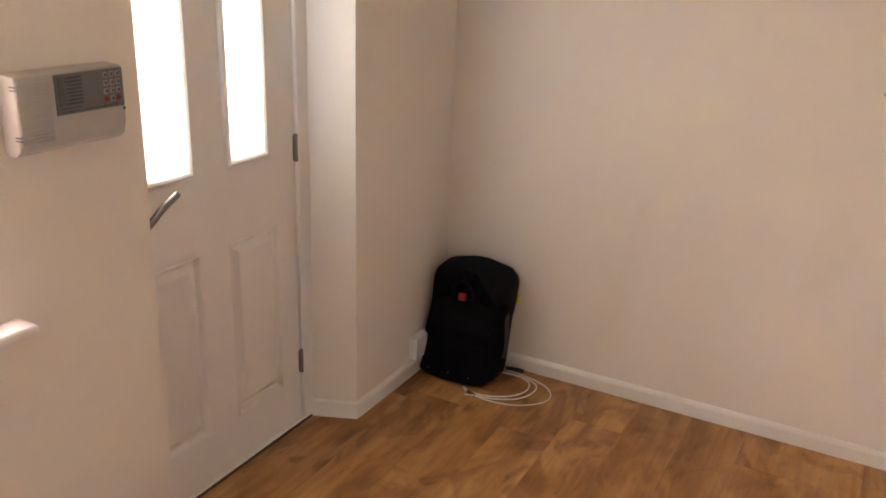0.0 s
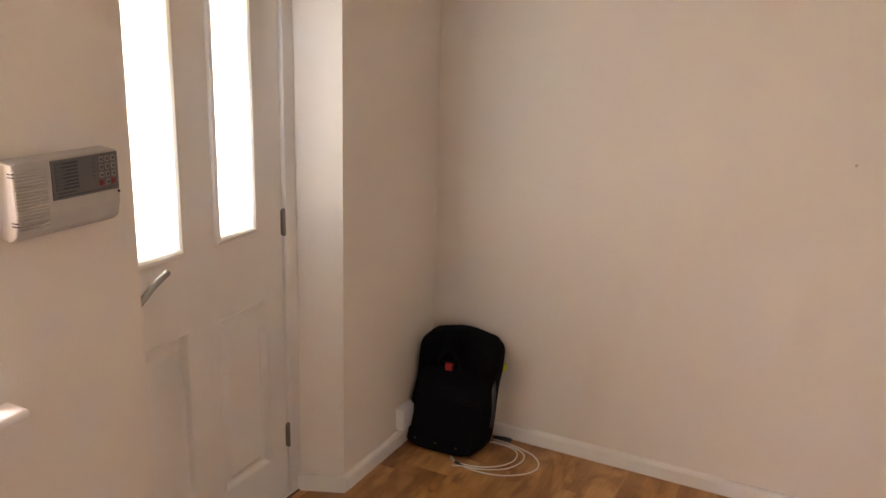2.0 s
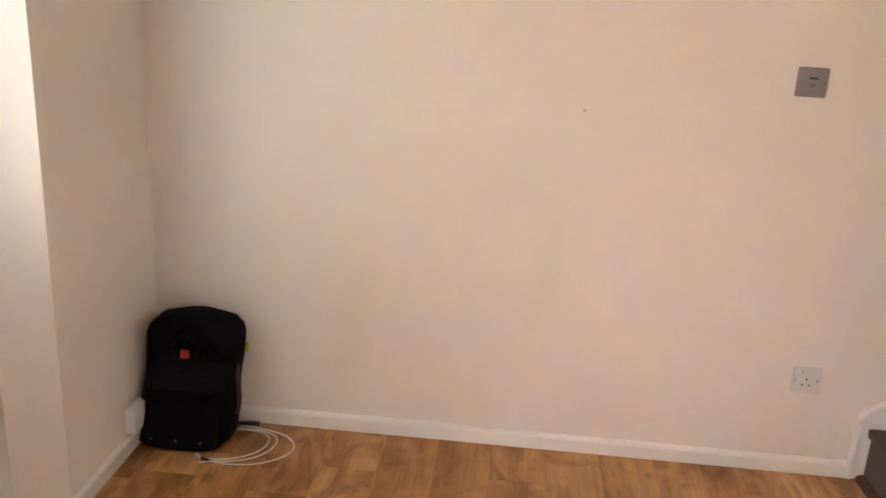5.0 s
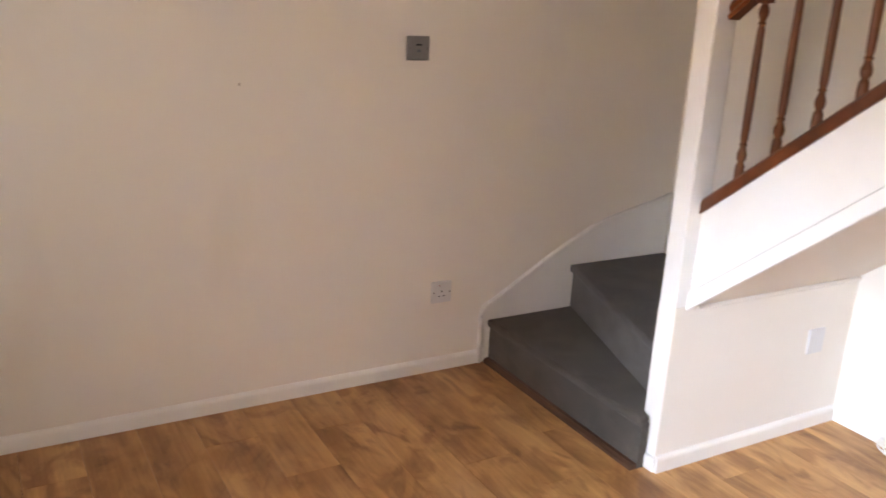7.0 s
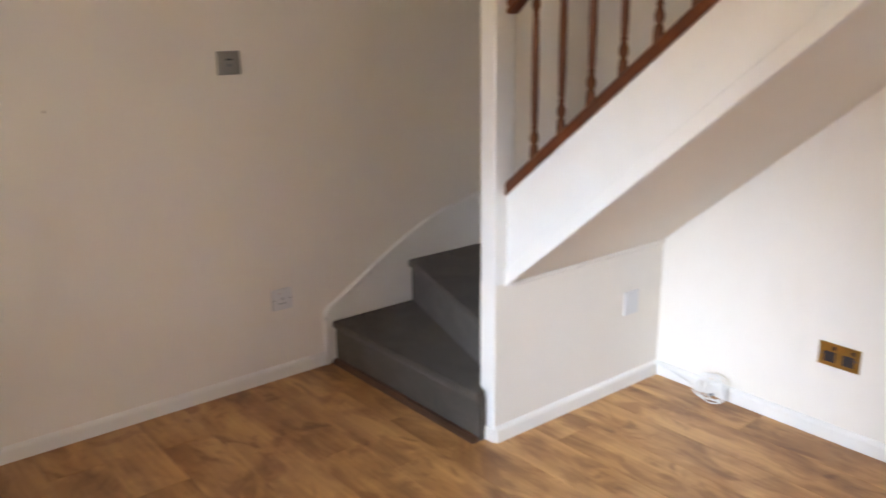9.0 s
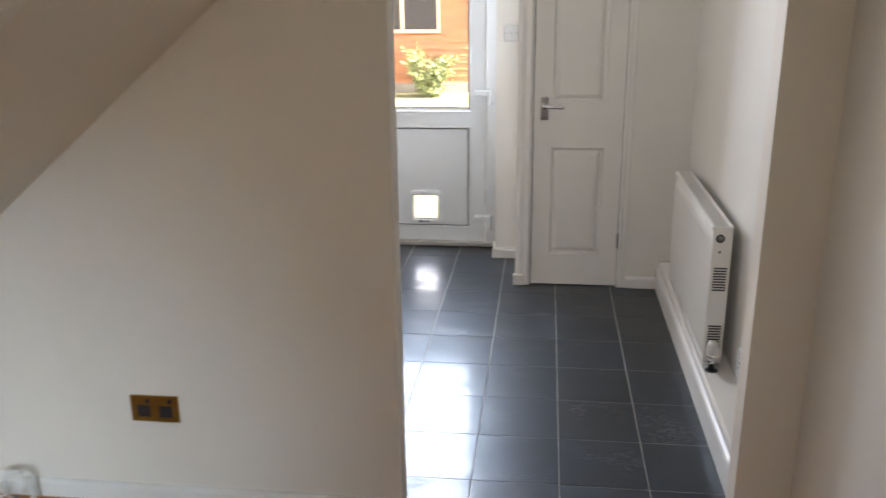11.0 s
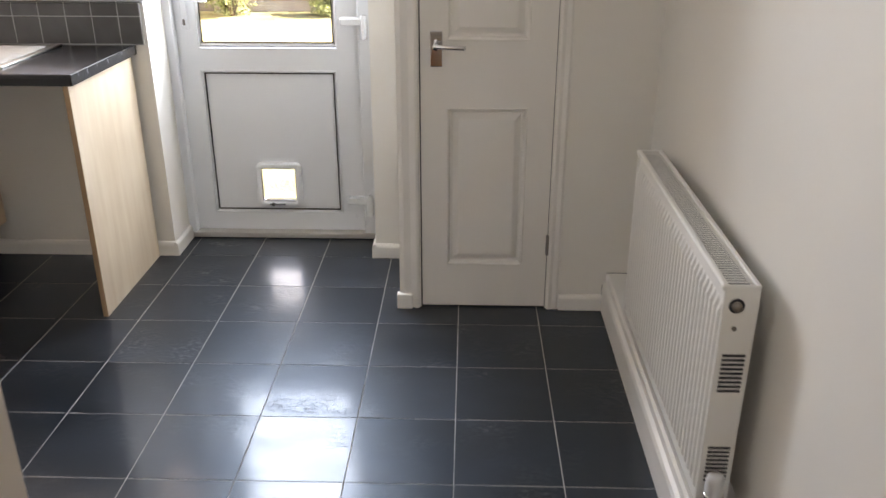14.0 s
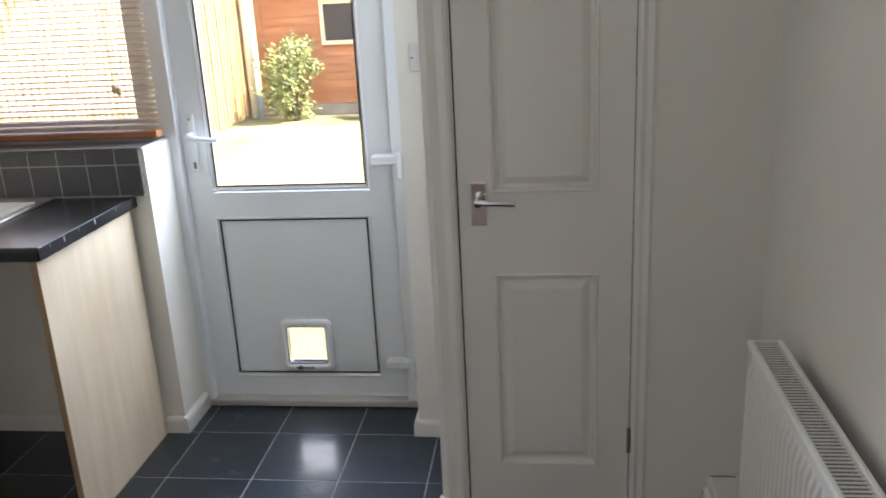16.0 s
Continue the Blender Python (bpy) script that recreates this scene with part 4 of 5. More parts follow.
# ---- kitchen: radiator ----
def radiator():
    r = thing("radiator", (4.84, -3.62, 0.16), "white double-panel radiator with ribbed front and top grille", "radiator")
    x0, x1, yf, yb, z0, z1 = 4.375, 5.305, -3.566, -3.640, 0.158, 0.700
    # ribbed front
    bm = bmesh.new()
    n = 33
    pitch = (x1 - x0 - 0.026) / n
    xs = [(x0, 0.0), (x0 + 0.013, 0.0)]
    for k in range(n):
        a = x0 + 0.013 + k * pitch
        xs += [(a + pitch * 0.16, 0.0), (a + pitch * 0.34, 0.009), (a + pitch * 0.66, 0.009), (a + pitch * 0.84, 0.0)]
    xs += [(x1 - 0.010, 0.0), (x1, 0.0)]
    zs = [(z0, 0.0), (z0 + 0.03, 0.0), (z0 + 0.045, 1.0), (z1 - 0.068, 1.0), (z1 - 0.044, 0.0), (z1 - 0.012, 0.0)]
    grid = [[bm.verts.new((x, yf - 0.011 + h * k, z)) for x, h in xs] for z, k in zs]
    for a, b in zip(grid, grid[1:]):
        for i in range(len(xs) - 1):
            bm.faces.new((a[i], a[i + 1], b[i + 1], b[i]))
    part("front_panel", bm, M_RAD, r)
    part("top_rail", block(x0, x1, yf - 0.014, yf + 0.001, z1 - 0.014, z1, 0.005, 3), M_RAD, r)
    part("back_panel", block(x0 + 0.01, x1 - 0.01, yb, yb + 0.012, z0, z1 - 0.004), M_RAD, r)
    # dark box stands in for the shade between the panels
    part("core_shade", block(x0 + 0.01, x1 - 0.01, yb + 0.012, yf - 0.012, z0 + 0.005, z1 - 0.012), M_DARKPL_SHADE, r)
    part("back_rail", block(x0, x1, yb - 0.002, yb + 0.010, z1 - 0.014, z1, 0.004, 3), M_RAD, r)
    for k in range(75):
        x = x0 + 0.02 + k * (x1 - x0 - 0.04) / 75
        part("grille_bar", block(x, x + 0.0052, yb + 0.009, yf - 0.013, z1 - 0.0045, z1 - 0.003), M_RAD, r)
    for s, x in ((1, x0), (-1, x1)):
        sp = part("side_panel", block(min(x, x + s * 0.010), max(x, x + s * 0.010), yb - 0.001, yf - 0.004, z0 + 0.01, z1 - 0.001, 0.003), M_RAD, r)
        for zc in (z1 - 0.20, z0 + 0.115):
            for k in range(9):
                z = zc + (k - 4) * 0.0105
                # dark bars paint the shade of the open slots
                part("slot_shade", block(min(x - s * 0.0006, x + s * 0.002), max(x - s * 0.0006, x + s * 0.002), yb + 0.010, yf - 0.017, z - 0.0032, z + 0.0032), M_DARKPL_SHADE, sp)
    cap = part("blanking_cap", lathe([(0.0105, 0.0), (0.0105, -0.005), (0.0075, -0.008), (0.0065, -0.013), (0.003, -0.015)], (x0, -3.597, z1 - 0.045), None, 14, "x"), M_HINGE, r, "dull metal blanking plug", True)
    part("cap_recess", lathe([(0.016, 0.0), (0.016, -0.0015), (0.010, -0.0015)], (x0, -3.597, z1 - 0.045), None, 18, "x"), M_DARKPL_SHADE, r, "dark ring round the plug")
    part("vent_screw", lathe([(0.005, 0.0), (0.005, -0.004)], (x0, -3.598, z1 - 0.095), None, 10, "x"), M_HINGE, r)
    v = part("valve", lathe([(0.012, 0), (0.012, 0.03), (0.016, 0.032), (0.016, 0.046), (0.011, 0.05)], (x0 - 0.026, -3.600, 0.148), None, 14), M_CHROME, r, "chrome thermostatic valve", True)
    part("valve_tail", lathe([(0.009, 0), (0.012, 0.004), (0.012, 0.014), (0.009, 0.03)], (x0 - 0.026, -3.600, 0.172), None, 12, "x"), M_CHROME, v, "", True)
    hd = part("valve_head", lathe([(0.014, 0.195), (0.019, 0.20), (0.020, 0.225), (0.0205, 0.25), (0.017, 0.262), (0.010, 0.266)], (x0 - 0.026, -3.600, 0), None, 18), M_PLASTIC, v, "white ribbed thermostat head", True)
    part("valve_collar", lathe([(0.0195, 0.205), (0.0212, 0.207), (0.0212, 0.213), (0.0195, 0.215)], (x0 - 0.026, -3.600, 0), None, 18), M_CHROME, v, "", True)
    # flat dark disc paints the shade of the pipe hole
    part("valve_hole", lathe([(0.024, 0), (0.024, 0.0012)], (x0 - 0.026, -3.602, 0.147), None, 16), M_DARKPL_SHADE, v, "dark disc standing in for the shaded pipe hole in the boxing")
    return r


radiator()


# ---- kitchen: back door ----
def back_door():
    X = 6.30
    d = thing("door_3", (X, -2.245, 0.02), "white plastic back door, half glazed, with a cat flap", "door", kind="structure")
    y0, y1, z0, z1 = -2.615, -1.876, 0.028, 2.02
    gy0, gy1, gz0, gz1 = -2.515, -1.980, 0.838, 1.93
    py0, py1, pz0, pz1 = -2.511, -1.976, 0.120, 0.716
    bm = bmesh.new()
    for a in ((y0, gy0 - 0.012, z0, z1), (gy1 + 0.012, y1, z0, z1), (gy0 - 0.012, gy1 + 0.012, z0, pz0 - 0.004), (gy0 - 0.012, gy1 + 0.012, pz1 + 0.004, gz0 - 0.022), (gy0 - 0.012, gy1 + 0.012, gz1 + 0.02, z1)):
        solid(bm, X, X + 0.06, a[0], a[1], a[2], a[3])
    part("leaf", bm, M_UPVC, d)
    for n, (a, b, c, e, w) in {"panel": (py0, py1, pz0, pz1, 0.014), "glass": (gy0, gy1, gz0, gz1, 0.016)}.items():
        bm = bmesh.new()
        outer = [(a - w, c - w), (b + w, c - w), (b + w, e + w), (a - w, e + w)]
        inner = [(a, c), (b, c), (b, e), (a, e)]
        O = [bm.verts.new((X - 0.001, y, z)) for y, z in outer]
        P = [bm.verts.new((X - 0.004, y * 0.6 + q * 0.4, z * 0.6 + r * 0.4)) for (y, z), (q, r) in zip(outer, inner)]
        Q = [bm.verts.new((X + 0.009, y, z)) for y, z in inner]
        for u, v in ((O, P), (P, Q)):
            for k in range(4):
                bm.faces.new((u[k], u[(k + 1) % 4], v[(k + 1) % 4], v[k]))
        part("glazing_bead", bm, M_UPVC, d)
        bm = bmesh.new()
        g = 0.0035
        for q in ((a, a + g, c, e), (b - g, b, c, e), (a + g, b - g, c, c + g), (a + g, b - g, e - g, e)):
            solid(bm, X + 0.004, X + 0.011, *q)
        part("rubber_seal", bm, M_SEAL_GAP, d, "thin black seal line")
    fl = (-2.350, -2.154, 0.138, 0.334)
    il = (-2.327, -2.177, 0.162, 0.312)
    bm = bmesh.new()
    for q in ((py0 - 0.02, il[0], pz0 - 0.01, pz1 + 0.01), (il[1], py1 + 0.02, pz0 - 0.01, pz1 + 0.01), (il[0], il[1], pz0 - 0.01, il[2]), (il[0], il[1], il[3], pz1 + 0.01)):
        solid(bm, X + 0.010, X + 0.036, *q)
    part("lower_panel", bm, M_UPVC, d)
    bm = bmesh.new()
    loops = []
    for x, r, grow in ((X + 0.010, fl, 0.0), (X - 0.008, fl, 0.0), (X - 0.014, fl, -0.006), (X - 0.015, il, 0.007), (X - 0.011, il, 0.0), (X + 0.030, il, 0.0)):
        rad = 0.028 if r is fl else 0.012
        a, b, c, e = r[0] - grow, r[1] + grow, r[2] - grow, r[3] + grow
        ring = []
        for cy, cz, start in ((b - rad, e - rad, 0), (a + rad, e - rad, 90), (a + rad, c + rad, 180), (b - rad, c + rad, 270)):
            for k in range(6):
                u = radians(start + 18 * k)
                ring.append(bm.verts.new((x, cy + rad * math.cos(u), cz + rad * math.sin(u))))
        loops.append(ring)
    for p, q in zip(loops, loops[1:]):
        for k in range(24):
            bm.faces.new((p[k], p[(k + 1) % 24], q[(k + 1) % 24], q[k]))
    cat = part("cat_flap", bm, M_UPVC, d, "white plastic cat flap with a clear door")
    o = part("flap_door", block(X - 0.002, X + 0.004, il[0] + 0.003, il[1] - 0.003, il[2] + 0.004, il[3] - 0.003, 0.002), M_FLAP, cat, "clear plastic swing door")
    o.visible_shadow = False
    part("flap_latch", block(X - 0.018, X - 0.012, -2.275, -2.205, 0.146, 0.154, 0.002), M_GREYPL, cat)
    part("flap_dial", lathe([(0.008, 0), (0.008, -0.006)], (X - 0.013, -2.222, 0.150), None, 12, "x"), M_DARKPL_SHADE, cat)
    part("flap_rim", bmesh_ring(X - 0.010, X - 0.002, il, 0.004), M_GREYPL, cat)
    o = part("glass_pane", block(X + 0.012, X + 0.018, gy0 - 0.015, gy1 + 0.015, gz0 - 0.025, gz1 + 0.022), M_GLASS, d, "clear glass")
    o.visible_shadow = False
    h = part("handle", tube(smooth_line([(X - 0.046, -1.923, 1.025), (X - 0.055, -1.945, 1.020), (X - 0.054, -1.99, 1.014), (X - 0.048, -2.030, 1.012)], 5), 0.0095, None, 10), M_UPVC, d, "white lever handle", True)
    part("backplate", block(X - 0.010, X, -1.936, -1.906, 0.890, 1.098, 0.006, 3), M_UPVC, h)
    part("keyhole", block(X - 0.012, X - 0.009, -1.926, -1.916, 0.908, 0.932, 0.003), M_HINGE, h)
    part("screw", lathe([(0.004, 0), (0.004, -0.002)], (X - 0.010, -1.921, 1.080), None, 8, "x"), M_HINGE, h)
    part("spindle", lathe([(0.012, 0), (0.011, -0.046)], (X, -1.923, 1.025), None, 12, "x"), M_UPVC, h, "", True)
    for z in (0.175, 0.925, 1.80):
        hg = part("hinge", block(X - 0.054, X - 0.010, -2.652, -2.552, z - 0.012, z + 0.020, 0.006), M_UPVC, d, "white plastic flag hinge")
        part("hinge_barrel", lathe([(0.010, -0.062), (0.012, -0.058), (0.012, 0.026), (0.010, 0.030)], (X - 0.050, -2.646, z), None, 12), M_UPVC, hg, "", True)
    bm = bmesh.new()
    solid(bm, X - 0.032, X + 0.06, -1.880, -1.800, 0.0, 2.06, 0.004, 1)
    solid(bm, X - 0.032, X + 0.06, -2.688, -2.619, 0.0, 2.06, 0.004, 1)
    solid(bm, X - 0.032, X + 0.06, -2.619, -1.880, 2.025, 2.06)
    structure("trim_back_door_frame", bm, M_UPVC, "white plastic back door frame", "door frame")
    structure("trim_back_door_threshold", block(X - 0.040, X + 0.08, -2.686, -1.849, 0.001, 0.026, 0.005), M_CREAMPL, "cream plastic threshold under the back door", "threshold")


def bmesh_ring(x0, x1, r, g):
    bm = bmesh.new()
    for q in ((r[0], r[0] + g, r[2], r[3]), (r[1] - g, r[1], r[2], r[3]), (r[0] + g, r[1] - g, r[2], r[2] + g), (r[0] + g, r[1] - g, r[3] - g, r[3])):
        solid(bm, x0, x1, *q)
    return bm


back_door()


# ---- kitchen: window with blind, worktop ----
def kitchen_window():
    w = thing("window_2", (6.30, -1.1, 1.03), "white plastic kitchen window behind a wooden blind", "window", kind="structure")
    bm = bmesh.new()
    for a, b, c, d in ((-1.80, -0.45, 1.022, 1.085), (-1.80, -0.45, 2.0, 2.06), (-1.80, -1.745, 1.085, 2.0), (-0.505, -0.45, 1.085, 2.0), (-1.15, -1.09, 1.085, 2.0)):
        solid(bm, 6.275, 6.345, a, b, c, d)
    part("window_frame", bm, M_UPVC, w)
    for a, b in ((-1.745, -1.15), (-1.09, -0.505)):
        o = part("pane", block(6.307, 6.313, a, b, 1.085, 2.0), M_GLASS, w)
        o.visible_shadow = False


kitchen_window()


def blind():
    b = thing("venetian_blind", (6.2, -1.15, 1.05), "lowered brown wooden slatted blind with open slats", "blind")
    y0, y1 = -1.858, -0.47
    part("head_rail", block(6.165, 6.215, y0, y1, 1.995, 2.055, 0.003), M_SLAT, b)
    part("bottom_rail", block(6.166, 6.212, y0, y1, 1.040, 1.064, 0.005), M_BLINDRAIL, b, "thick brown bottom rail")
    n, me = 49, None
    for k in range(n):
        z = 1.082 + k * 0.0186
        if me is None:
            bm = bmesh.new()
            tilt = radians(7)
            pts = [(-0.0125, 0), (-0.006, 0.0009), (0.0, 0.0012), (0.006, 0.0009), (0.0125, 0), (0.0125, 0.0014), (0.006, 0.0024), (0, 0.0027), (-0.006, 0.0024), (-0.0125, 0.0014)]
            pts = [(p * math.cos(tilt) - q * math.sin(tilt), p * math.sin(tilt) + q * math.cos(tilt)) for p, q in pts]
            prism(pts, "y", y0 + 1.15, y1 + 1.15, bm)
            bmesh.ops.recalc_face_normals(bm, faces=bm.faces)
            me = bpy.data.meshes.new("slat")
            bm.to_mesh(me)
            bm.free()
            me.materials.append(M_SLAT)
        o = new("slat", me)
        o.parent = b
        o.location = (-0.010, 0, z - 1.05)
    for y in (-1.72, -1.15, -0.62):
        for dx in (-0.024, 0.004):
            part("ladder_cord", tube([(6.2 + dx, y, 1.045), (6.2 + dx, y, 2.0)], 0.0011, None, 5), M_BIRCH, b)
    for y, z in ((-1.742, 1.205), (-1.757, 1.198)):
        part("pull_cord", tube([(6.155, y + 0.004, 2.0), (6.155, y, z)], 0.0011, None, 5), M_BIRCH, b)
        part("cord_weight", lathe([(0.003, 0.012), (0.007, 0.008), (0.009, -0.004), (0.007, -0.012), (0.002, -0.015)], (6.155, y, z), None, 10), M_SLAT, b, "brown wooden acorn", True)


blind()

sill = structure("window_sill_kitchen", block(BACK + 0.003, 6.276, -1.842, -0.45, 1.012, 1.0265), M_GROUT, "tiled window sill with dark square tiles", "window sill")


def worktop():
    prof = [(5.505, 0.832), (5.505, 0.856), (5.509, 0.864), (5.516, 0.868), (BACK - 0.002, 0.868), (BACK - 0.002, 0.832)]
    w = thing("worktop", (5.8, -1.0, 0.832), "black slate-effect kitchen worktop with rounded front edge", "worktop")
    part("slab", prism(prof, "y", -1.795, -0.002), M_WORKTOP, w)
    part("end_strip", block(5.508, BACK - 0.003, -1.7985, -1.795, 0.8325, 0.8665), M_WORKTOP, w, "glued black end strip")
    part("rear_seal", block(BACK - 0.013, BACK - 0.0112, -1.79, -0.46, 0.868, 0.8725), M_GROUT, w, "pale sealant line")
    e = thing("end_panel", (5.78, -1.77, 0), "pale birch-effect end panel holding up the worktop", "panel")
    part("board", block(5.516, 6.055, -1.781, -1.763, 0, 0.831), M_BIRCH, e)
    part("edging", block(5.5135, 5.516, -1.781, -1.763, 0, 0.831), M_EDGE, e, "brown board edging")
    for k, (x, h) in enumerate(((5.56, 0.010), (5.63, 0.016), (5.71, 0.008), (5.80, 0.014), (5.93, 0.009))):
        part("chip", block(x, x + 0.004 + 0.002 * (k % 2), -1.7992, -1.7984, 0.8645 - h, 0.8645, 0.0003, 1), M_GREYPL, w, "pale nick in the worktop's end strip")
    s = thing("sink", (5.84, -1.05, 0.868), "stainless steel inset sink with ribbed drainer", "sink")
    x0, x1, y0, y1 = 5.60, 6.045, -1.525, -0.55
    prof = [(x0, 0.868), (x0 + 0.004, 0.874), (x0 + 0.02, 0.875), (x0 + 0.03, 0.871), (x1 - 0.03, 0.871), (x1 - 0.02, 0.875), (x1 - 0.004, 0.874), (x1, 0.868)]
    part("drainer", prism(prof, "y", y0, -1.02), M_STEEL, s)
    part("rim", block(x0, x1, y0 - 0.006, y0 + 0.016, 0.868, 0.8755, 0.003), M_STEEL, s)
    for k in range(14):
        x = x0 + 0.045 + k * 0.0265
        part("drainer_rib", tube([(x, y0 + 0.03, 0.8715), (x, -1.06, 0.8725)], 0.0045, None, 8), M_STEEL, s, "", True)
    bm = bmesh.new()
    solid(bm, x0, x0 + 0.02, -1.02, y1, 0.868, 0.875)
    solid(bm, x1 - 0.02, x1, -1.02, y1, 0.868, 0.875)
    solid(bm, x0 + 0.02, x1 - 0.02, -1.02, -0.99, 0.868, 0.875)
    solid(bm, x0 + 0.02, x1 - 0.02, y1 - 0.03, y1, 0.868, 0.875)
    solid(bm, x0 + 0.02, x1 - 0.02, -0.99, y1 - 0.03, 0.8682, 0.8695)
    part("bowl_rim", bm, M_STEEL, s)


def base_cabinet():
    c = thing("base_cabinet", (5.80, -0.585, 0), "pale birch-effect base cabinet under the worktop", "cabinet")
    y0, y1 = -1.165, -0.004
    part("body", block(5.540, 6.050, y0, y1, 0.150, 0.831, 0.001, 1), M_BIRCH, c)
    part("plinth", block(5.600, 5.616, y0 + 0.02, y1, 0, 0.149), M_EDGE, c, "recessed brown plinth board")
    for a, b in ((y0, (y0 + y1) / 2 - 0.0015), ((y0 + y1) / 2 + 0.0015, y1)):
        d = part("door", block(5.520, 5.5385, a + 0.0015, b - 0.0015, 0.153, 0.826, 0.002, 1), M_BIRCH, c)
        y = b - 0.05 if b < -0.3 else a + 0.05
        part("handle", tube(smooth_line([(5.520, y, 0.66), (5.492, y, 0.675), (5.492, y, 0.765), (5.520, y, 0.78)], 5), 0.005, None, 8), M_STEEL, d, "steel bow handle", True)
    for x in (5.66, 5.99):
        for y in (y0 + 0.06, y1 - 0.06):
            part("leg", lathe([(0.022, 0.0), (0.022, 0.008), (0.014, 0.014), (0.014, 0.150)], (x, y, 0), None, 10), M_DARKPL_SHADE, c, "black plastic leg", True)


worktop()
base_cabinet()


# ---- garden ----
GZ = -0.15
bm = bmesh.new()
for a in ((6.40, 400, -400, 400), (-400, -0.32, -400, 400), (-0.32, 6.40, 0.14, 400), (-0.32, 6.40, -400, -3.82)):
    bm.faces.new([bm.verts.new(q) for q in ((a[0], a[2], GZ), (a[1], a[2], GZ), (a[1], a[3], GZ), (a[0], a[3], GZ))])
structure("ground", bm, M_LAWN, "sunlit mown lawn", "lawn")
structure("ground_base", block(-0.30, 6.38, -3.80, 0.12, -0.5, -0.125), M_STONE, "concrete base under the house", "ground")


def shed():
    X = 14.8
    s = thing("shed", (X + 1.0, -0.8, GZ), "orange timber garden shed with a dark window", "shed")
    y0, y1 = -2.4, 0.64
    win = (-1.30, -0.21, 0.77, 1.34)
    part("plinth", block(X - 0.06, X + 2.1, y0 - 0.05, y1 + 0.05, GZ - 0.05, GZ + 0.14), M_STONE, s)
    part("core_wall", block(X + 0.03, X + 2.0, y0 + 0.02, y1 - 0.02, GZ + 0.14, 1.80), M_SHED, s)
    for k in range(17):
        z = GZ + 0.14 + k * 0.105
        spans = [(y0, y1)]
        if z + 0.105 > win[2] and z < win[3]:
            spans = [(y0, win[0]), (win[1], y1)]
        for a, b in spans:
            part("board", prism([(X + 0.03, z), (X - 0.012, z + 0.004), (X + 0.006, z + 0.108), (X + 0.03, z + 0.108)], "y", a, b), M_SHED, s)
    for y in (y0, y1):
        part("corner_post", block(X - 0.03, X + 0.03, y - 0.04, y + 0.04, GZ + 0.12, 1.80), M_SHED, s)
    roof = prism([(X - 0.28, 1.66), (X - 0.28, 1.72), (X + 1.0, 2.42), (X + 2.3, 1.72), (X + 2.3, 1.66), (X + 1.0, 2.34)], "y", y0 - 0.18, y1 + 0.14)
    part("roof", roof, M_FELT, s, "dark felted roof")
    wf = part("window", bmesh_ring(X - 0.035, X + 0.03, win, 0.05), M_BIRCH, s, "pale window frame")
    part("mullion", block(X - 0.03, X + 0.02, -0.735, -0.675, win[2] + 0.05, win[3] - 0.05), M_BIRCH, wf)
    part("pane", block(X + 0.0, X + 0.01, win[0] + 0.05, win[1] - 0.05, win[2] + 0.05, win[3] - 0.05), M_DARKPANE, wf, "dark reflecting glass")


M_DARKPANE = paint("dark_window_pane", (0.03, 0.027, 0.033), 0.45, 0.2, 40, 3, 0.0)
shed()


def fence():
    f = thing("fence", (10.5, 0.85, GZ), "tall fence of yellow vertical timber slats", "fence")
    me = None
    for k in range(78):
        x = 6.6 + k * 0.107
        if me is None:
            bm = block(-0.034, 0.034, -0.008, 0.008, 0.02, 1.95, 0.003, 1)
            bmesh.ops.recalc_face_normals(bm, faces=bm.faces)
            me = bpy.data.meshes.new("slat")
            bm.to_mesh(me)
            bm.free()
            me.materials.append(M_FENCE)
        o = new("slat", me)
        o.parent = f
        o.location = (x - 10.5, 0.004 * math.sin(k * 2.1), 0.012 * math.sin(k * 1.3))
        o = new("back_slat", me)
        o.parent = f
        o.location = (x - 10.447, 0.075, 0.012 * math.sin(k * 1.9))
    for z in (0.3, 1.0, 1.7):
        part("rail", block(6.55, 14.95, 0.862, 0.90, GZ + z, GZ + z + 0.07), M_FENCE, f)
    for k in range(5):
        part("post", block(6.6 + k * 2.05, 6.7 + k * 2.05, 0.90, 0.99, GZ - 0.1, GZ + 1.9), M_FENCE, f)
    part("end_post", lathe([(0.05, GZ - 0.05), (0.05, 2.25), (0.044, 2.27)], (14.62, 0.76, 0), None, 14), M_GLOSS, f, "pale round post at the fence's end", True)


fence()


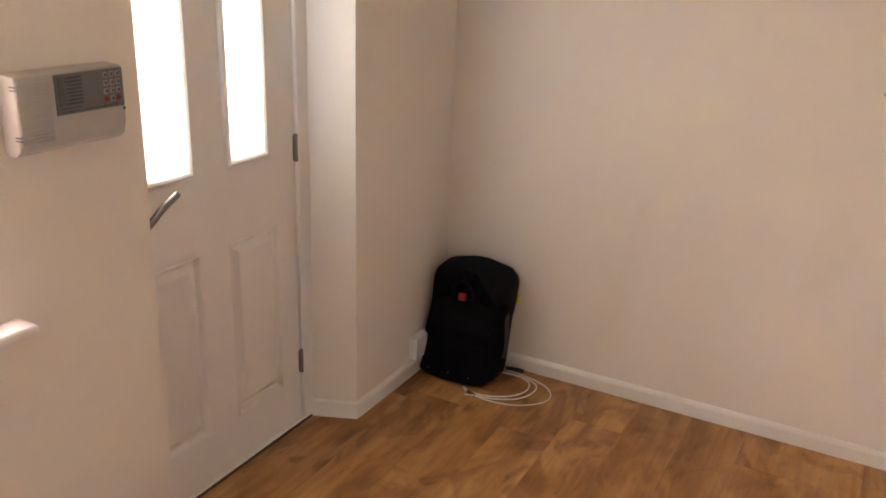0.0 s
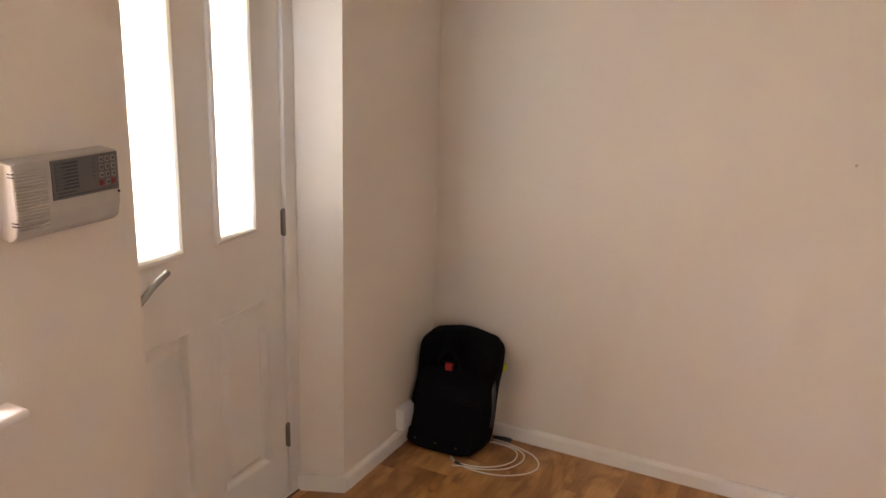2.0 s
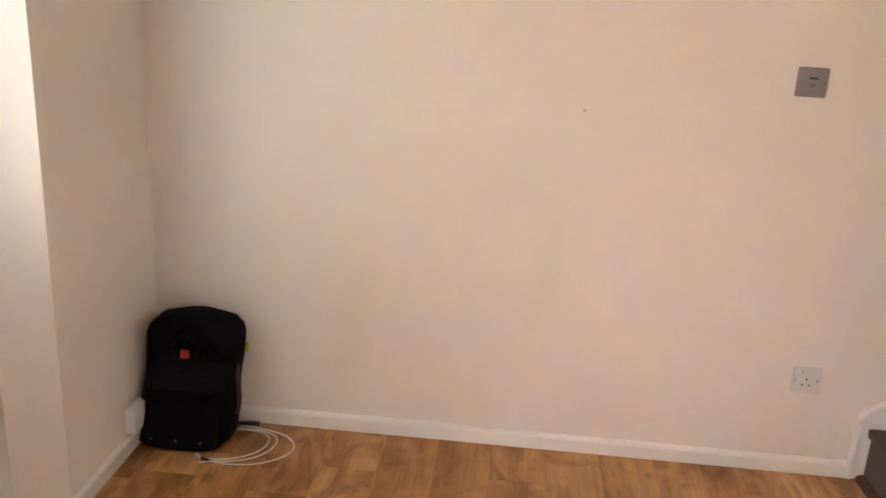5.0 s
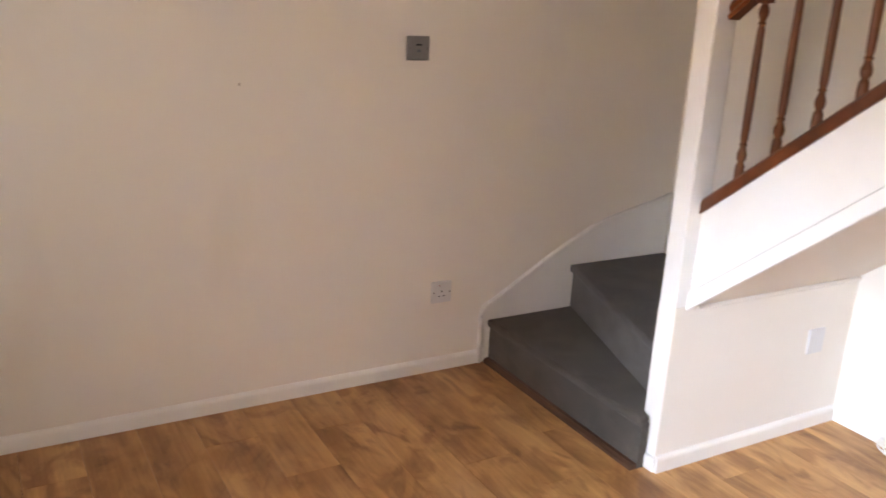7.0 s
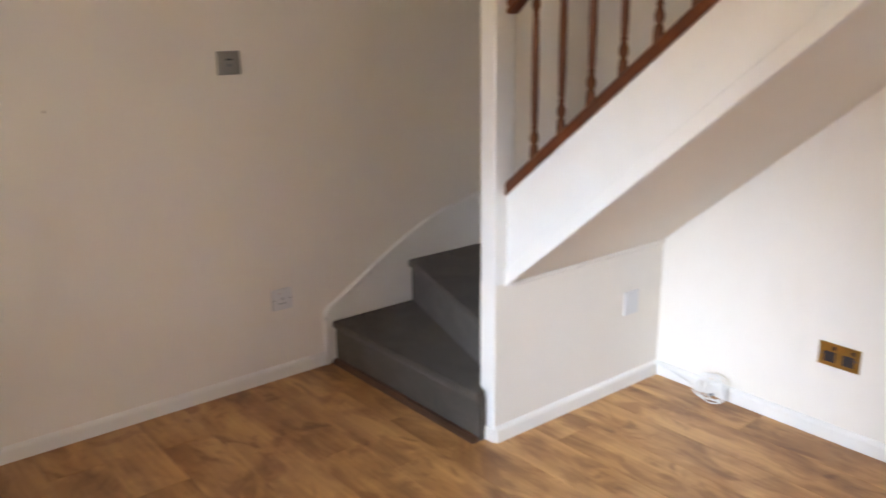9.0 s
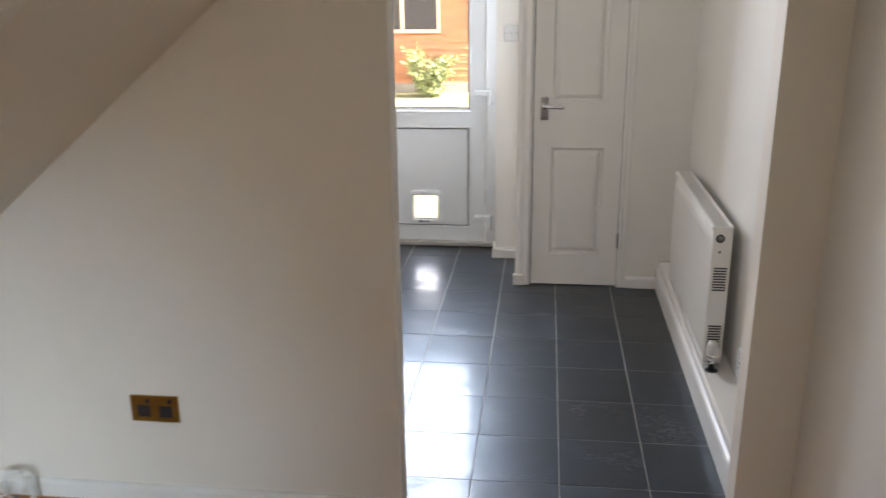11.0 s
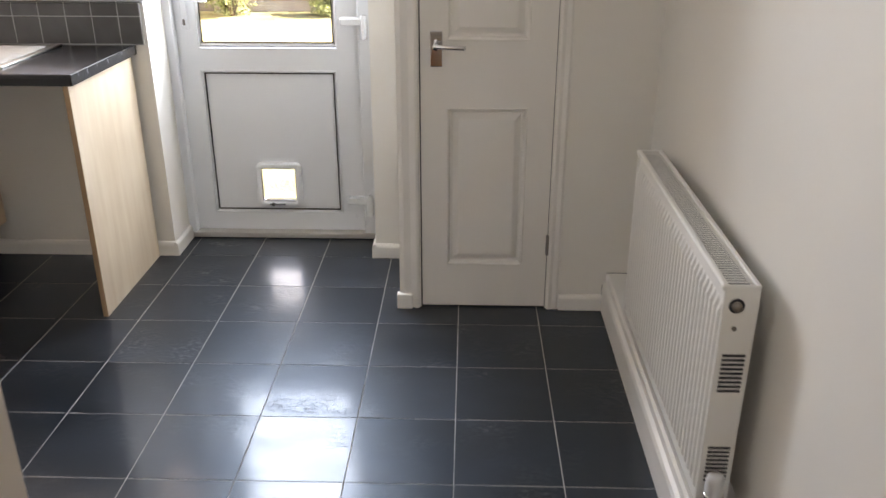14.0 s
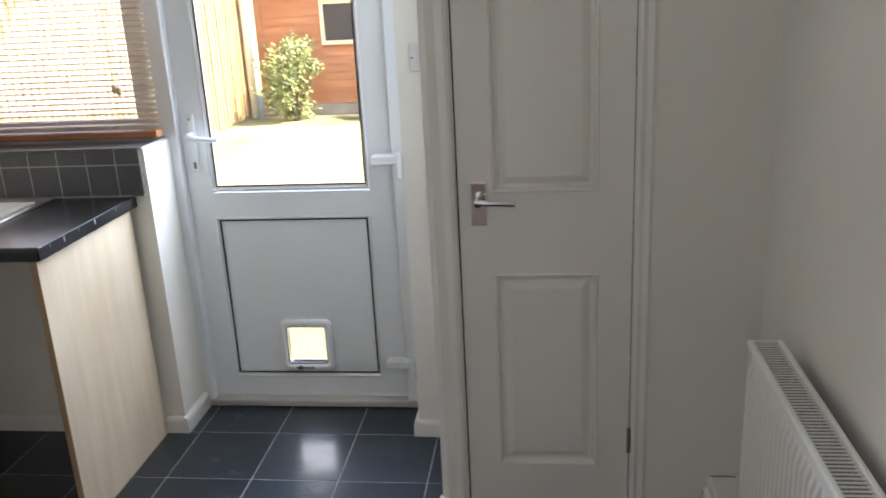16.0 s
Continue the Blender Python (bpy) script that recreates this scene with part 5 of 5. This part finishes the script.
def shrub(name, at, w, h, seed, label):
    rnd = random.Random(seed)
    s = thing(name, at, label, "shrub", "garden shrubs")
    bm = bmesh.new()
    for k in range(16):
        a, r = rnd.uniform(0, 6.28), rnd.uniform(0.2, 0.8) * w / 2
        tip = (at[0] + r * math.cos(a), at[1] + r * math.sin(a), at[2] + h * rnd.uniform(0.5, 0.9))
        mid = (at[0] + 0.4 * r * math.cos(a), at[1] + 0.4 * r * math.sin(a), at[2] + h * 0.3)
        tube([(at[0] + 0.02 * math.cos(a), at[1] + 0.02 * math.sin(a), at[2] - 0.03), mid, tip], 0.008, bm, 5)
    part("stem", bm, M_TWIG, s)
    bm = bmesh.new()

    def leaf(p):
        if p.z < at[2] + 0.015:
            return
        u = Vector((rnd.gauss(0, 1), rnd.gauss(0, 1), rnd.gauss(0.2, 0.7))).normalized()
        n = u.cross(Vector((rnd.gauss(0, 1), rnd.gauss(0, 1), rnd.gauss(0, 1)))).normalized()
        L, W = rnd.uniform(0.032, 0.062), rnd.uniform(0.010, 0.018)
        bm.faces.new([bm.verts.new(p + q) for q in (-u * L * 0.5, n * W, u * L * 0.5, -n * W)])

    foot = Vector(at)
    lobes = []
    for k in range(30):
        f = rnd.uniform(0.04, 0.86)
        wide = w * (0.34 + 0.5 * f - 0.25 * f * f)
        lobes.append((Vector((rnd.uniform(-0.5, 0.5) * wide * 0.8, rnd.uniform(-0.5, 0.5) * wide, h * f)), rnd.uniform(0.10, 0.22) * w))
    for k in range(5600):
        c, r = rnd.choice(lobes)
        leaf(foot + c + Vector((rnd.gauss(0, 1), rnd.gauss(0, 1), rnd.gauss(0, 1))).normalized() * r * rnd.uniform(0.4, 1.1))
    # loose sprays that break the outline
    for k in range(80):
        c, r = rnd.choice(lobes)
        d = Vector((c.x * 1.5 + rnd.gauss(0, 0.15), c.y * 1.5 + rnd.gauss(0, 0.15), 0.22 + rnd.uniform(-0.1, 0.25))).normalized()
        reach = r + rnd.uniform(0.05, 0.17)
        for q in range(14):
            leaf(foot + c + d * (r * 0.6 + (reach - r * 0.6) * q / 13) + Vector((rnd.gauss(0, 0.011), rnd.gauss(0, 0.011), rnd.gauss(0, 0.011))))
    part("crown", bm, M_LEAF, s)


shrub("shrub", (14.25, 0.08, GZ), 1.02, 1.10, 3, "leafy green shrub against the orange shed")
shrub("shrub", (14.3, -1.20, GZ), 0.84, 0.68, 8, "smaller leafy green shrub before the shed")


# ---- floor pieces ----
def planks():
    rnd = random.Random(5)
    w = 0.1925
    x = -0.30
    while x < PART + 0.04:
        x1 = min(x + w, PART + 0.045)
        y = 0.0 + rnd.uniform(0.1, 1.1)
        while y > SOUTH:
            ya, yb = max(y - 1.285, SOUTH), min(y, 0)
            if yb - ya > 0.03:
                bm = block(x + 0.0003, x1 - 0.0003, ya + 0.0003, yb - 0.0003, -0.0118, 0.0, 0.0007, 1)
                part("plank", bm, M_LAMINATE, floor)
            y -= 1.285
        x += w


def tiles():
    sx, sy, g = 0.2885, 0.2845, 0.00135
    xl, yl = 5.2045, -2.7515
    me = None
    i0, i1 = -6, 5
    for i in range(i0, i1):
        for j in range(-4, 10):
            x0, x1 = max(xl + i * sx, PART + 0.048), min(xl + (i + 1) * sx, 6.37)
            y0, y1 = max(yl + j * sy, SOUTH), min(yl + (j + 1) * sy, 0.0)
            if x1 - x0 < 0.01 or y1 - y0 < 0.01:
                continue
            full = abs(x1 - x0 - sx) < 1e-6 and abs(y1 - y0 - sy) < 1e-6
            if full and me is not None:
                o = new("tile", me)
            else:
                cx, cy = (x0 + x1) / 2, (y0 + y1) / 2
                bm = block(x0 - cx + g, x1 - cx - g, y0 - cy + g, y1 - cy - g, -0.006, 0.0, 0.0007, 1)
                o = mesh_object("tile", bm, M_TILE)
                if full:
                    me = o.data
            o.parent = kfloor
            o.location = ((x0 + x1) / 2, (y0 + y1) / 2, 0.0)


def wall_tiles():
    back = structure("trim_splashback", block(BACK - 0.0100, BACK, -1.834, -0.45, 0.868, 1.012), M_GROUT, "two rows of small dark grey wall tiles", "splashback")
    w = 0.1
    for r, (z0, z1) in enumerate(((0.8705, 0.9715), (0.975, 1.0215))):
        for k in range(14):
            y1 = -0.45 - k * w
            y0 = max(y1 - w, -1.834)
            if y1 - y0 > 0.02:
                part("tile", block(BACK - 0.011, BACK - 0.005, y0 + 0.0017, y1 - 0.0017, z0, z1, 0.0012, 1), M_SPLASH, back)
    for k in range(14):
        y1 = -0.45 - k * w
        y0 = max(y1 - w, -1.842)
        for x0, x1 in ((BACK - 0.010, BACK + 0.095), (BACK + 0.0985, 6.274)):
            part("tile", block(x0, x1, y0 + 0.0017, y1 - 0.0017, 1.0225, 1.0275, 0.0012, 1), M_SPLASH, sill)


planks()
tiles()
wall_tiles()
